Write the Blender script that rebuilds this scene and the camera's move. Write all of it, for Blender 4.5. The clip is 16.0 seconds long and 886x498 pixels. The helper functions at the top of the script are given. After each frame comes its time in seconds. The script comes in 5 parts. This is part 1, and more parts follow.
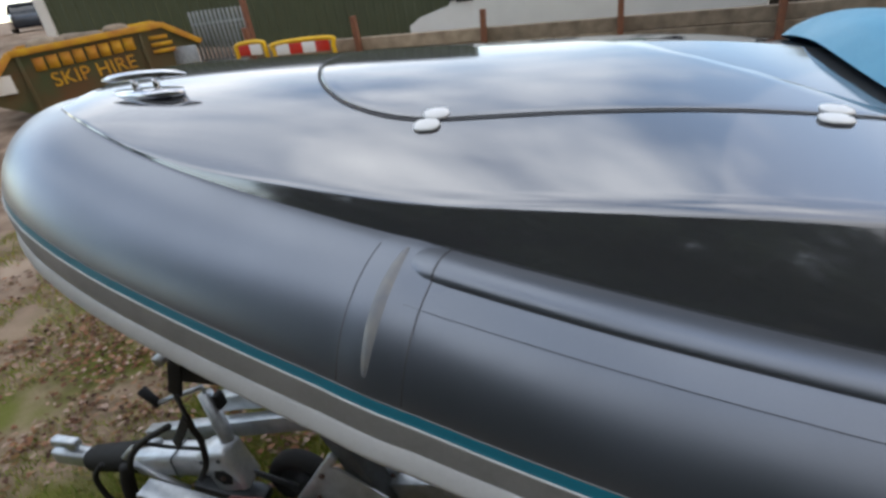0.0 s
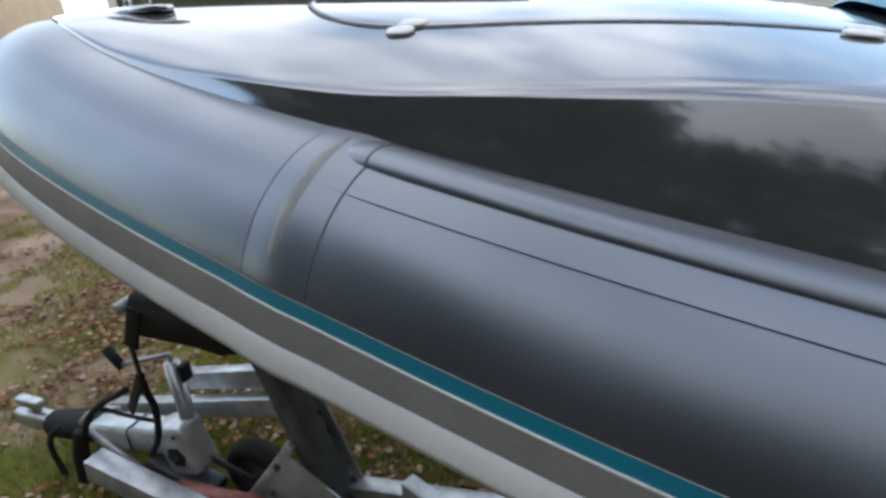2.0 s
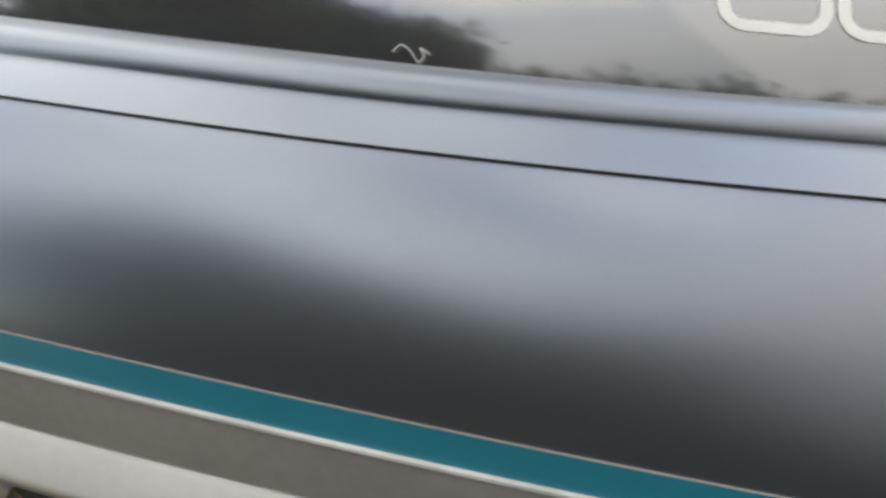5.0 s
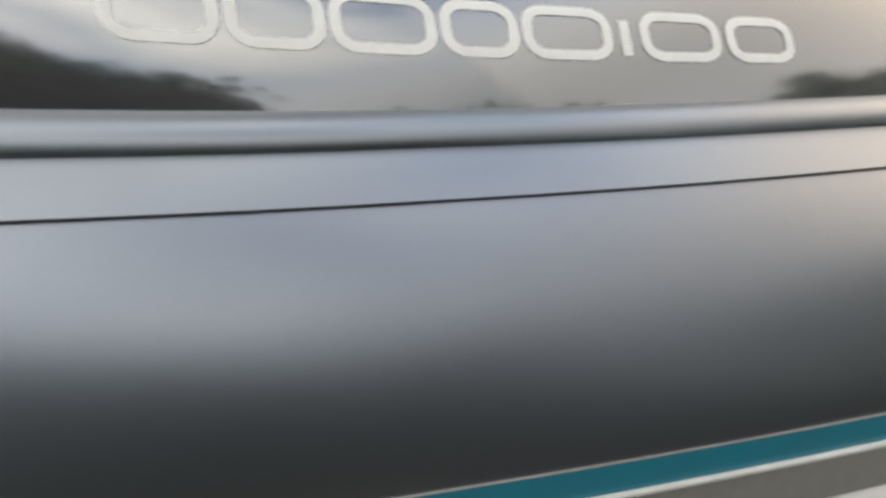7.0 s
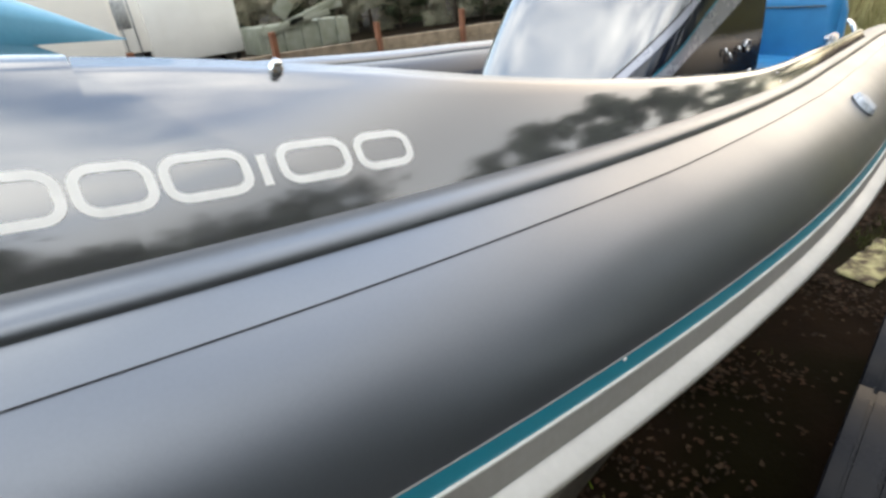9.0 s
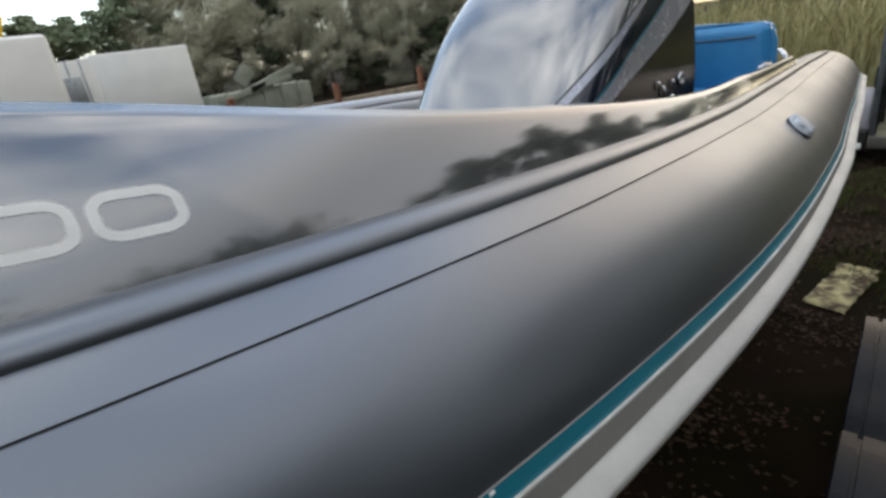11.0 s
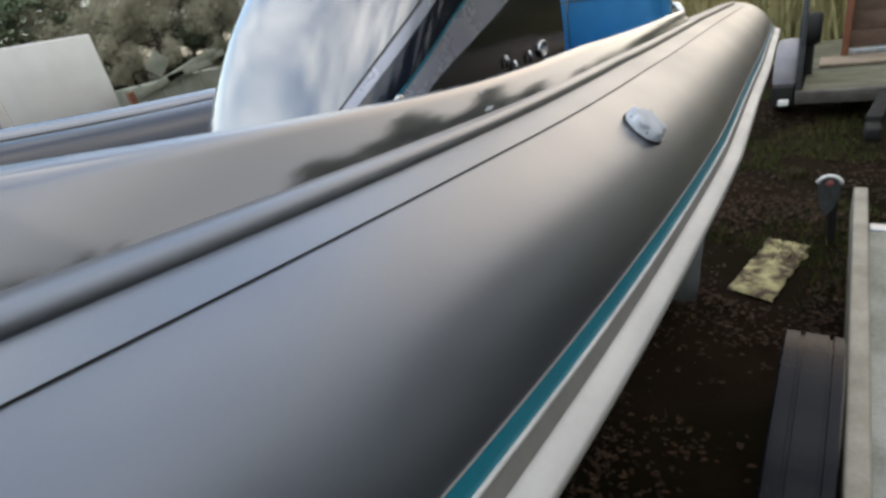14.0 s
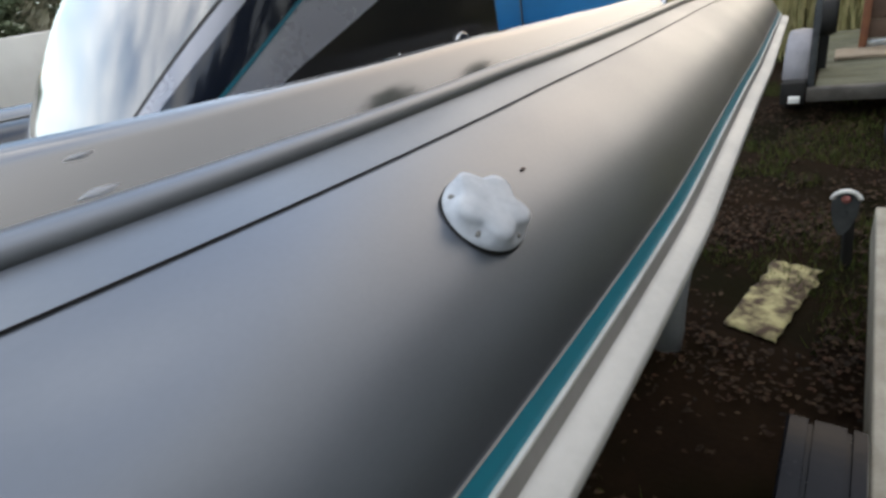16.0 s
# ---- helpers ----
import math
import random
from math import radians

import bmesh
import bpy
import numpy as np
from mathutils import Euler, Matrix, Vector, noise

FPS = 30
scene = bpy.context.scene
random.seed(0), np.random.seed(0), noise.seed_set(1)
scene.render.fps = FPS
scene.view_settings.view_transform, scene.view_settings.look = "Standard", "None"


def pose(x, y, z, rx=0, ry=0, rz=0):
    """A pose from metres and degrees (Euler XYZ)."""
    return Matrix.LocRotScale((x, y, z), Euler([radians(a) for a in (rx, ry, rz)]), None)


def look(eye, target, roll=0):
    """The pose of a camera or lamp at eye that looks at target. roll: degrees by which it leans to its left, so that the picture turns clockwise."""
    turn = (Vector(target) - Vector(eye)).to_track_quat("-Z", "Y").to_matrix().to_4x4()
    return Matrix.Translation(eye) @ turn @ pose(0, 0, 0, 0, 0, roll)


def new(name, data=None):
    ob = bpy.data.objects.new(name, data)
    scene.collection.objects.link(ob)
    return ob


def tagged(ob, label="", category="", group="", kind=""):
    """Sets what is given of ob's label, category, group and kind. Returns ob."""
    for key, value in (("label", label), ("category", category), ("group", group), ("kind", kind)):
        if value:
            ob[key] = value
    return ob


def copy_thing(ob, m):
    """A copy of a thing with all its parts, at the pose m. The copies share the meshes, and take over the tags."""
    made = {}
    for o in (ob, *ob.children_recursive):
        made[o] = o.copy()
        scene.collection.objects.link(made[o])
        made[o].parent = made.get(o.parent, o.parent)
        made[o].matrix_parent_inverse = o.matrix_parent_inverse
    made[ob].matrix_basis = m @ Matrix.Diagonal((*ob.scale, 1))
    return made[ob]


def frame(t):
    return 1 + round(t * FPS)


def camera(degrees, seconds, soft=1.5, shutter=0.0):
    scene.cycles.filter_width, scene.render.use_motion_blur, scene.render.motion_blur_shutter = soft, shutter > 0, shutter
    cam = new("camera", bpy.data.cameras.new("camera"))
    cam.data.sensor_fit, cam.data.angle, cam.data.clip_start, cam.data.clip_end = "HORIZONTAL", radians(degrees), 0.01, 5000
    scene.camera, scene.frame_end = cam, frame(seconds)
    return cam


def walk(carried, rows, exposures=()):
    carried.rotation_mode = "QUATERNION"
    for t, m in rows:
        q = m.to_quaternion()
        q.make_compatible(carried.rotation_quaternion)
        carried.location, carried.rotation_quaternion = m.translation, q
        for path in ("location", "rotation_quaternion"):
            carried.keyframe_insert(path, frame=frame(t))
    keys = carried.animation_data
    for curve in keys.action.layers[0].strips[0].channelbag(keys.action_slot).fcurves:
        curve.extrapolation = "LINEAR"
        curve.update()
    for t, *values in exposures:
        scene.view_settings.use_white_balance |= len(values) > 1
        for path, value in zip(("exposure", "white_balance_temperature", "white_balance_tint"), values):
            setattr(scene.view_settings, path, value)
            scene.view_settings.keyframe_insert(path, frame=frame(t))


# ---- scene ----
cam = camera(80.7, 16.0, soft=3.0, shutter=0.3)
PATH = [
    (0.0, (0.425, -0.801, 2.178), (0.155, 0.033, 1.697), -7.95),
    (0.5, (0.418, -0.786, 2.115), (0.121, 0.049, 1.651), -7.80),
    (1.0, (0.453, -0.777, 2.053), (0.138, 0.062, 1.610), -7.00),
    (1.5, (0.489, -0.769, 1.999), (0.171, 0.079, 1.574), -5.10),
    (2.0, (0.528, -0.757, 1.911), (0.204, 0.101, 1.513), -2.23),
    (2.5, (0.573, -0.717, 1.839), (0.258, 0.149, 1.453), -1.67),
    (3.0, (0.617, -0.657, 1.765), (0.331, 0.226, 1.393), -2.18),
    (3.5, (0.671, -0.621, 1.718), (0.431, 0.274, 1.343), -2.66),
    (4.0, (0.744, -0.602, 1.687), (0.559, 0.304, 1.304), -2.72),
    (6.5, (1.101, -0.633, 1.691), (1.239, 0.259, 1.259), -3.44),
    (7.0, (1.166, -0.626, 1.693), (1.429, 0.229, 1.246), -3.68),
    (7.5, (1.235, -0.655, 1.703), (1.636, 0.141, 1.249), -5.07),
    (8.0, (1.280, -0.706, 1.719), (1.788, 0.018, 1.253), -5.65),
    (8.5, (1.328, -0.741, 1.731), (1.874, -0.041, 1.271), -6.47),
    (9.0, (1.280, -0.717, 1.793), (1.838, -0.022, 1.339), -5.94),
    (11.5, (1.616, -0.698, 1.687), (2.253, -0.017, 1.326), -9.76),
    (12.0, (1.751, -0.712, 1.643), (2.390, -0.036, 1.277), -11.20),
    (12.5, (1.843, -0.716, 1.623), (2.484, -0.049, 1.242), -11.89),
    (13.0, (1.924, -0.708, 1.626), (2.564, -0.055, 1.223), -12.01),
    (13.5, (2.036, -0.684, 1.631), (2.680, -0.043, 1.215), -12.14),
    (14.0, (2.159, -0.682, 1.646), (2.808, -0.051, 1.222), -12.10),
    (14.5, (2.295, -0.724, 1.660), (2.940, -0.088, 1.236), -12.48),
    (15.0, (2.436, -0.712, 1.631), (3.079, -0.072, 1.209), -12.61),
    (15.5, (2.532, -0.676, 1.600), (3.173, -0.033, 1.180), -12.50),
    (16.0, (2.646, -0.620, 1.571), (3.280, 0.020, 1.136), -12.40),
]
walk(cam, [(t, look(eye, target, roll)) for t, eye, target, roll in PATH],
     exposures=[(0.0, 1.45, 6700, 9), (1.0, 1.26, 6600, 9), (1.5, 1.42, 6650, 9), (2.5, 1.58, 6600, 8), (3.5, 1.80, 7200, 7), (4.0, 2.32, 7550, 7), (6.5, 2.0, 7800, 7), (7.5, 2.02, 7800, 7), (9.0, 2.25, 7350, 7), (11.5, 1.38, 7050, 8), (13.0, 1.8, 7150, 8), (15.0, 1.58, 7050, 8), (16.0, 1.68, 7100, 8)])

# ---- light ----
SUN_AZ, SUN_EL = radians(1), radians(22)
world = bpy.data.worlds.new("sky")
scene.world = world
world.use_nodes = True
wn, wl = world.node_tree.nodes, world.node_tree.links
back = wn["Background"]
back.inputs["Strength"].default_value = 0.145
sky = wn.new("ShaderNodeTexSky")
sky.sky_type, sky.sun_disc = "NISHITA", False
sky.sun_elevation, sky.sun_rotation = SUN_EL, radians(90) - SUN_AZ
sky.air_density, sky.dust_density = 1.0, 0.1
coord = wn.new("ShaderNodeTexCoord")
wmap = wn.new("ShaderNodeMapping")
wmap.inputs["Scale"].default_value = (1.0, 1.0, 1.8)
wmap.inputs["Location"].default_value = (0.35, 0.0, 0.2)
cloud = wn.new("ShaderNodeTexNoise")
cloud.inputs["Scale"].default_value, cloud.inputs["Detail"].default_value = 2.0, 4
cover = wn.new("ShaderNodeValToRGB")
cover.color_ramp.elements[0].position, cover.color_ramp.elements[1].position = 0.38, 0.70
cover.color_ramp.elements[0].color = (0.08, 0.08, 0.08, 1)
wmix = wn.new("ShaderNodeMix")
wmix.data_type = "RGBA"
wl.new(coord.outputs["Generated"], wmap.inputs["Vector"])
wl.new(wmap.outputs["Vector"], cloud.inputs["Vector"])
# the cloud is bright overhead and to the north-west, dull on the other side
facing = wn.new("ShaderNodeVectorMath")
facing.operation = "DOT_PRODUCT"
facing.inputs[1].default_value = (-0.50, 0.42, 0.80)
bright = wn.new("ShaderNodeMapRange")
bright.interpolation_type = "SMOOTHSTEP"
bright.inputs["From Min"].default_value, bright.inputs["From Max"].default_value = -0.05, 0.85
bright.inputs["To Min"].default_value, bright.inputs["To Max"].default_value = 0.225, 1.05
tint = wn.new("ShaderNodeVectorMath")
tint.operation = "SCALE"
tint.inputs[0].default_value = (6.1, 6.25, 6.5)
# hazy warm glow round the low sun behind thin cloud
toward = wn.new("ShaderNodeVectorMath")
toward.operation = "DOT_PRODUCT"
toward.inputs[1].default_value = (math.cos(SUN_EL) * math.cos(SUN_AZ), math.cos(SUN_EL) * math.sin(SUN_AZ), math.sin(SUN_EL))
clear = wn.new("ShaderNodeMath")
clear.operation = "MAXIMUM"
clear.inputs[1].default_value = 0.0
halo = wn.new("ShaderNodeMath")
halo.operation = "POWER"
halo.inputs[1].default_value = 14.0
warm = wn.new("ShaderNodeVectorMath")
warm.operation = "SCALE"
warm.inputs[0].default_value = (3.7, 2.75, 1.9)
added = wn.new("ShaderNodeVectorMath")
added.operation = "ADD"
wl.new(coord.outputs["Generated"], toward.inputs[0])
wl.new(toward.outputs["Value"], clear.inputs[0])
wl.new(clear.outputs[0], halo.inputs[0])
wl.new(halo.outputs[0], warm.inputs["Scale"])
wl.new(warm.outputs["Vector"], added.inputs[0])
wl.new(coord.outputs["Generated"], facing.inputs[0])
wl.new(facing.outputs["Value"], bright.inputs["Value"])
wl.new(bright.outputs["Result"], tint.inputs["Scale"])
wl.new(tint.outputs["Vector"], wmix.inputs["B"])
wl.new(cloud.outputs["Fac"], cover.inputs["Fac"])
closed = wn.new("ShaderNodeMapRange")
closed.interpolation_type = "SMOOTHSTEP"
closed.inputs["From Min"].default_value, closed.inputs["From Max"].default_value = 0.15, 0.55
closed.inputs["To Min"].default_value, closed.inputs["To Max"].default_value = 0.85, 0.0
thick = wn.new("ShaderNodeMath")
thick.operation = "MAXIMUM"
wl.new(facing.outputs["Value"], closed.inputs["Value"])
wl.new(closed.outputs["Result"], thick.inputs[0])
wl.new(cover.outputs["Color"], thick.inputs[1])
wl.new(thick.outputs[0], wmix.inputs["Factor"])
wl.new(sky.outputs["Color"], wmix.inputs["A"])
wl.new(wmix.outputs["Result"], added.inputs[1])
wl.new(added.outputs["Vector"], back.inputs["Color"])
sun = new("sun", bpy.data.lights.new("sun", "SUN"))
sun.data.energy, sun.data.angle, sun.data.color = 0.2, radians(120), (1.0, 0.88, 0.76)
sun.matrix_world = look((20 * math.cos(SUN_AZ), 20 * math.sin(SUN_AZ), 20 * math.tan(SUN_EL)), (0, 0, 0))


# ---- materials ----
def surface(name, a, b=None, scale=6.0, rough=0.6, spread=0.1, metal=0.0, bump=0.0, fine=80.0, coat=0.0, vary=0.0, spec=0.5, coat_rough=0.05):
    """Two colours over a coarse and a fine noise, with matching roughness and relief."""
    m = bpy.data.materials.new(name)
    m.use_nodes = True
    n, l = m.node_tree.nodes, m.node_tree.links
    p = n["Principled BSDF"]
    b = b or [c * 0.75 for c in a]
    tc = n.new("ShaderNodeTexCoord")
    big, small = n.new("ShaderNodeTexNoise"), n.new("ShaderNodeTexNoise")
    for t, s, d in ((big, scale, 5), (small, fine, 3)):
        t.inputs["Scale"].default_value, t.inputs["Detail"].default_value = s, d
        l.new(tc.outputs["Object"], t.inputs["Vector"])
    both = n.new("ShaderNodeMath")
    both.operation = "MULTIPLY_ADD"
    both.inputs[1].default_value = 0.35
    l.new(small.outputs["Fac"], both.inputs[0])
    l.new(big.outputs["Fac"], both.inputs[2])
    ramp = n.new("ShaderNodeMapRange")
    ramp.inputs["From Min"].default_value, ramp.inputs["From Max"].default_value = 0.45, 0.9
    l.new(both.outputs[0], ramp.inputs["Value"])
    mix = n.new("ShaderNodeMix")
    mix.data_type = "RGBA"
    mix.inputs["A"].default_value, mix.inputs["B"].default_value = (*a, 1), (*b, 1)
    l.new(ramp.outputs["Result"], mix.inputs["Factor"])
    out = mix.outputs["Result"]
    if vary:
        info, hue = n.new("ShaderNodeObjectInfo"), n.new("ShaderNodeHueSaturation")
        val = n.new("ShaderNodeMapRange")
        val.inputs["To Min"].default_value, val.inputs["To Max"].default_value = 1 - vary, 1 + vary
        l.new(info.outputs["Random"], val.inputs["Value"])
        l.new(val.outputs["Result"], hue.inputs["Value"])
        l.new(out, hue.inputs["Color"])
        out = hue.outputs["Color"]
    l.new(out, p.inputs["Base Color"])
    rr = n.new("ShaderNodeMapRange")
    rr.inputs["To Min"].default_value, rr.inputs["To Max"].default_value = max(rough - spread, 0.02), min(rough + spread, 1)
    l.new(ramp.outputs["Result"], rr.inputs["Value"])
    l.new(rr.outputs["Result"], p.inputs["Roughness"])
    p.inputs["Metallic"].default_value = metal
    p.inputs["Coat Weight"].default_value = coat
    p.inputs["Coat Roughness"].default_value = coat_rough
    p.inputs["Specular IOR Level"].default_value = spec
    if bump:
        bp = n.new("ShaderNodeBump")
        bp.inputs["Strength"].default_value, bp.inputs["Distance"].default_value = 1.0, bump
        l.new(both.outputs[0], bp.inputs["Height"])
        l.new(bp.outputs["Normal"], p.inputs["Normal"])
    return m


TUBE = surface("hypalon_grey", (0.162, 0.181, 0.214), (0.146, 0.164, 0.196), 4, 0.35, 0.06, metal=0.84, bump=0.0002, fine=300, coat=0.5, coat_rough=0.34)
TUBE_PATCH = surface("hypalon_patch", (0.168, 0.186, 0.216), (0.150, 0.168, 0.198), 5, 0.36, 0.05, metal=0.83, bump=0.0002, fine=300, coat=0.55, coat_rough=0.33)
# grime and the strake hollow's shade are both in this darker grey
CHANNEL = surface("grimy_shaded_rubber", (0.245, 0.238, 0.228), (0.19, 0.184, 0.175), 8, 0.55, 0.1, bump=0.0006, fine=120)
TAPE_LINE = surface("tape_shadow_line", (0.05, 0.052, 0.058), (0.08, 0.08, 0.085), 14, 0.6)
WORN = surface("worn_glue", (0.215, 0.208, 0.192), (0.165, 0.173, 0.19), 26, 0.5, 0.06, metal=0.35, bump=0.0003)
SEAM = surface("seam_dark", (0.03, 0.03, 0.033), (0.05, 0.05, 0.055), 40, 0.7)
TEAL = surface("teal_vinyl", (0.005, 0.165, 0.232), (0.005, 0.148, 0.208), 12, 0.4, 0.06)
STRAKE = surface("grey_rubber", (0.50, 0.495, 0.48), (0.42, 0.415, 0.40), 9, 0.5, 0.1, bump=0.0006, fine=120)
STRAKE_EDGE = surface("light_rubber_edge", (0.62, 0.62, 0.60), (0.45, 0.45, 0.43), 25, 0.5)
GEL = surface("graphite_gelcoat", (0.262, 0.268, 0.282), (0.247, 0.253, 0.266), 2.5, 0.085, 0.02, metal=0.82, coat=0.35)
# the sky's reflection on the console is put into this lavender colour
GEL_SKYLIT = surface("skylit_gelcoat", (0.40, 0.41, 0.47), (0.36, 0.37, 0.43), 3, 0.26, 0.05, metal=0.3, coat=0.3)
GEL_NAVY = surface("navy_gelcoat", (0.012, 0.016, 0.028), (0.009, 0.012, 0.022), 3, 0.10, 0.02, coat=0.4)
GEL_DARK = surface("black_gloss", (0.012, 0.012, 0.013), None, 4, 0.16, 0.05)
LINER = surface("white_liner", (0.62, 0.62, 0.60), (0.5, 0.5, 0.48), 4, 0.45, 0.1)
STEEL = surface("polished_steel", (0.72, 0.73, 0.75), (0.6, 0.6, 0.62), 20, 0.16, 0.06, metal=1.0)
PLATE_WHITE = surface("white_hinge", (0.78, 0.78, 0.77), (0.68, 0.68, 0.67), 20, 0.35)
VINYL_BLUE = surface("blue_vinyl", (0.035, 0.27, 0.56), (0.028, 0.22, 0.48), 10, 0.42, 0.08, bump=0.0005, fine=200)
VINYL_PALE = surface("pale_blue_vinyl", (0.07, 0.28, 0.42), (0.055, 0.24, 0.37), 9, 0.42, 0.08, bump=0.0005, fine=200)
VINYL_GREY = surface("grey_vinyl", (0.12, 0.16, 0.18), (0.09, 0.12, 0.14), 8, 0.5)
RUBBER = surface("black_rubber", (0.011, 0.011, 0.012), (0.022, 0.021, 0.019), 12, 0.75, 0.12, bump=0.001, spec=0.25)
NAVY_FLOOR = surface("navy_deck_paint", (0.012, 0.016, 0.026), (0.02, 0.024, 0.035), 4, 0.7, 0.1, spec=0.08)
VALVE = surface("grey_plastic", (0.52, 0.55, 0.60), (0.40, 0.43, 0.48), 60, 0.62, 0.08, bump=0.0005, fine=200)
DECAL = surface("white_decal", (0.84, 0.84, 0.83), (0.76, 0.76, 0.75), 30, 0.35, 0.1)
GALV = surface("galvanised_steel", (0.50, 0.52, 0.54), (0.32, 0.34, 0.36), 14, 0.42, 0.12, metal=0.75, bump=0.0006, fine=90)
GALV_DARK = surface("dull_steel", (0.12, 0.13, 0.14), (0.07, 0.075, 0.08), 12, 0.5, 0.1, metal=0.5)
GALV_BRIGHT = surface("bright_zinc", (0.62, 0.64, 0.66), (0.42, 0.44, 0.46), 14, 0.38, 0.1, metal=0.6, bump=0.0006, fine=90)
RUST_BOLT = surface("rusty_bolt", (0.10, 0.06, 0.045), (0.05, 0.035, 0.03), 30, 0.8)
RAIL_WORN = surface("weathered_rail", (0.12, 0.11, 0.098), (0.06, 0.052, 0.045), 7, 0.6, 0.1, metal=0.35, bump=0.0008, fine=60)
RED_PAINT = surface("faded_red_paint", (0.44, 0.17, 0.15), (0.26, 0.08, 0.07), 16, 0.5)


# ---- building helpers ----
def finish(bm, name, material, smooth=True):
    bmesh.ops.recalc_face_normals(bm, faces=bm.faces)
    me = bpy.data.meshes.new(name)
    bm.to_mesh(me)
    bm.free()
    for f in me.polygons:
        f.use_smooth = smooth
    me.materials.append(material)
    return me


def part(name, bm, material, parent, label="", smooth=True):
    """Links a bmesh as one mesh object under a thing or a part; its points are in the parent thing's frame."""
    me = bm if isinstance(bm, bpy.types.Mesh) else finish(bm, name, material, smooth)
    ob = new(name, me)
    ob.parent = parent
    if label:
        ob["label"] = label
    return ob


def thing(name, at, label, category, group="", rz=0.0, kind=""):
    ob = new(name)
    ob.empty_display_size = 0.1
    ob.matrix_basis = pose(*at, 0, 0, rz)
    return tagged(ob, label, category, group, kind)


def solid(name, bm, material, label, category, kind="", group="", smooth=True):
    return tagged(new(name, finish(bm, name, material, smooth)), label, category, group, kind)


def box(bm, x0, y0, z0, x1, y1, z1, bevel=0.0, m=None):
    vs = [bm.verts.new((x, y, z)) for x in (x0, x1) for y in (y0, y1) for z in (z0, z1)]
    fs = [bm.faces.new([vs[i] for i in q]) for q in ((0, 1, 3, 2), (4, 6, 7, 5), (0, 4, 5, 1), (2, 3, 7, 6), (0, 2, 6, 4), (1, 5, 7, 3))]
    if bevel:
        es = list({e for f in fs for e in f.edges})
        r = bmesh.ops.bevel(bm, geom=es, offset=bevel, segments=2, affect="EDGES", profile=0.5)
        vs = list({v for f in r["faces"] for v in f.verts} | {v for v in vs if v.is_valid})
    if m is not None:
        bmesh.ops.transform(bm, matrix=m, verts=vs)
    return bm


def boxed(x0, y0, z0, x1, y1, z1, bevel=0.004, m=None):
    return box(bmesh.new(), x0, y0, z0, x1, y1, z1, bevel, m)


def grid(bm, rows, close_u=False, close_v=False, cap=False):
    """Skins rows of points."""
    vs = [[bm.verts.new(p) for p in r] for r in rows]
    nu, nv = len(vs), len(vs[0])
    for i in range(nu if close_u else nu - 1):
        for j in range(nv if close_v else nv - 1):
            q = (vs[i][j], vs[(i + 1) % nu][j], vs[(i + 1) % nu][(j + 1) % nv], vs[i][(j + 1) % nv])
            if len(set(q)) == 4:
                bm.faces.new(q)
    if cap and close_v:
        bm.faces.new(vs[0])
        bm.faces.new(vs[-1])
    return bm


def rod(bm, pts, r, seg=10, cap=True):
    """A round bar along points; r is one radius or one for each point."""
    pts = [Vector(p) for p in pts]
    rs = r if isinstance(r, (list, tuple)) else [r] * len(pts)
    rows, side = [], None
    for i, p in enumerate(pts):
        d = (pts[min(i + 1, len(pts) - 1)] - pts[max(i - 1, 0)]).normalized()
        ref = Vector((0, 0, 1)) if abs(d.z) < 0.95 else Vector((1, 0, 0))
        if side is None:
            side = d.cross(ref).normalized()
        side = (side - d * side.dot(d)).normalized()
        up = side.cross(d)
        rows.append([p + rs[i] * (math.cos(a) * side + math.sin(a) * up) for a in [2 * math.pi * k / seg for k in range(seg)]])
    return grid(bm, rows, close_v=True, cap=cap)


def beam(bm, a, b, w, h, bevel=0.004):
    """A square bar from a to b, w wide and h high."""
    a, b = Vector(a), Vector(b)
    d = b - a
    m = Matrix.Translation(a) @ d.to_track_quat("X", "Z").to_matrix().to_4x4()
    return box(bm, 0, -w / 2, -h / 2, d.length, w / 2, h / 2, bevel, m)


def lathe(bm, profile, seg=24, m=None):
    rows = [[(r * math.cos(a), r * math.sin(a), z) for a in [2 * math.pi * k / seg for k in range(seg)]] for r, z in profile]
    if m is not None:
        rows = [[m @ Vector(p) for p in r] for r in rows]
    return grid(bm, rows, close_v=True, cap=True)


def spline(points, n):
    """A smooth line of n points through the given ones."""
    pts = np.array(points, float)
    k = np.arange(len(pts))
    u = np.linspace(0, len(pts) - 1, n)
    m = np.gradient(pts, axis=0)
    i = np.clip(u.astype(int), 0, len(pts) - 2)
    w = (u - i)[:, None]
    return [Vector(p) for p in (2 * w**3 - 3 * w**2 + 1) * pts[i] + (w**3 - 2 * w**2 + w) * m[i] + (3 * w**2 - 2 * w**3) * pts[i + 1] + (w**3 - w**2) * m[i + 1]]


# ---- the boat's lines ----
AXIS = 0.60
KNOT = [-1.9, -1.60, -1.41, -1.26, -1.11, -0.94, -0.77, -0.5, -0.2, 0.2, 0.8, 1.5, 2.5, 3.3, 4.2, 5.6]
HEAD = [-90, -90, -84, -68, -48, -32, -22, -15, -14.4, -13.3, -8.2, -6.5, 3.7, 6.3, 5.0, 5.0]
RISE = [0.0, 0.02, 0.03, 0.02, 0.0, -0.14, -0.27, -0.215, -0.151, -0.137, -0.138, -0.066, -0.094, -0.036, -0.002, 0.01]
ST = np.linspace(-1.9, 5.6, 1501)


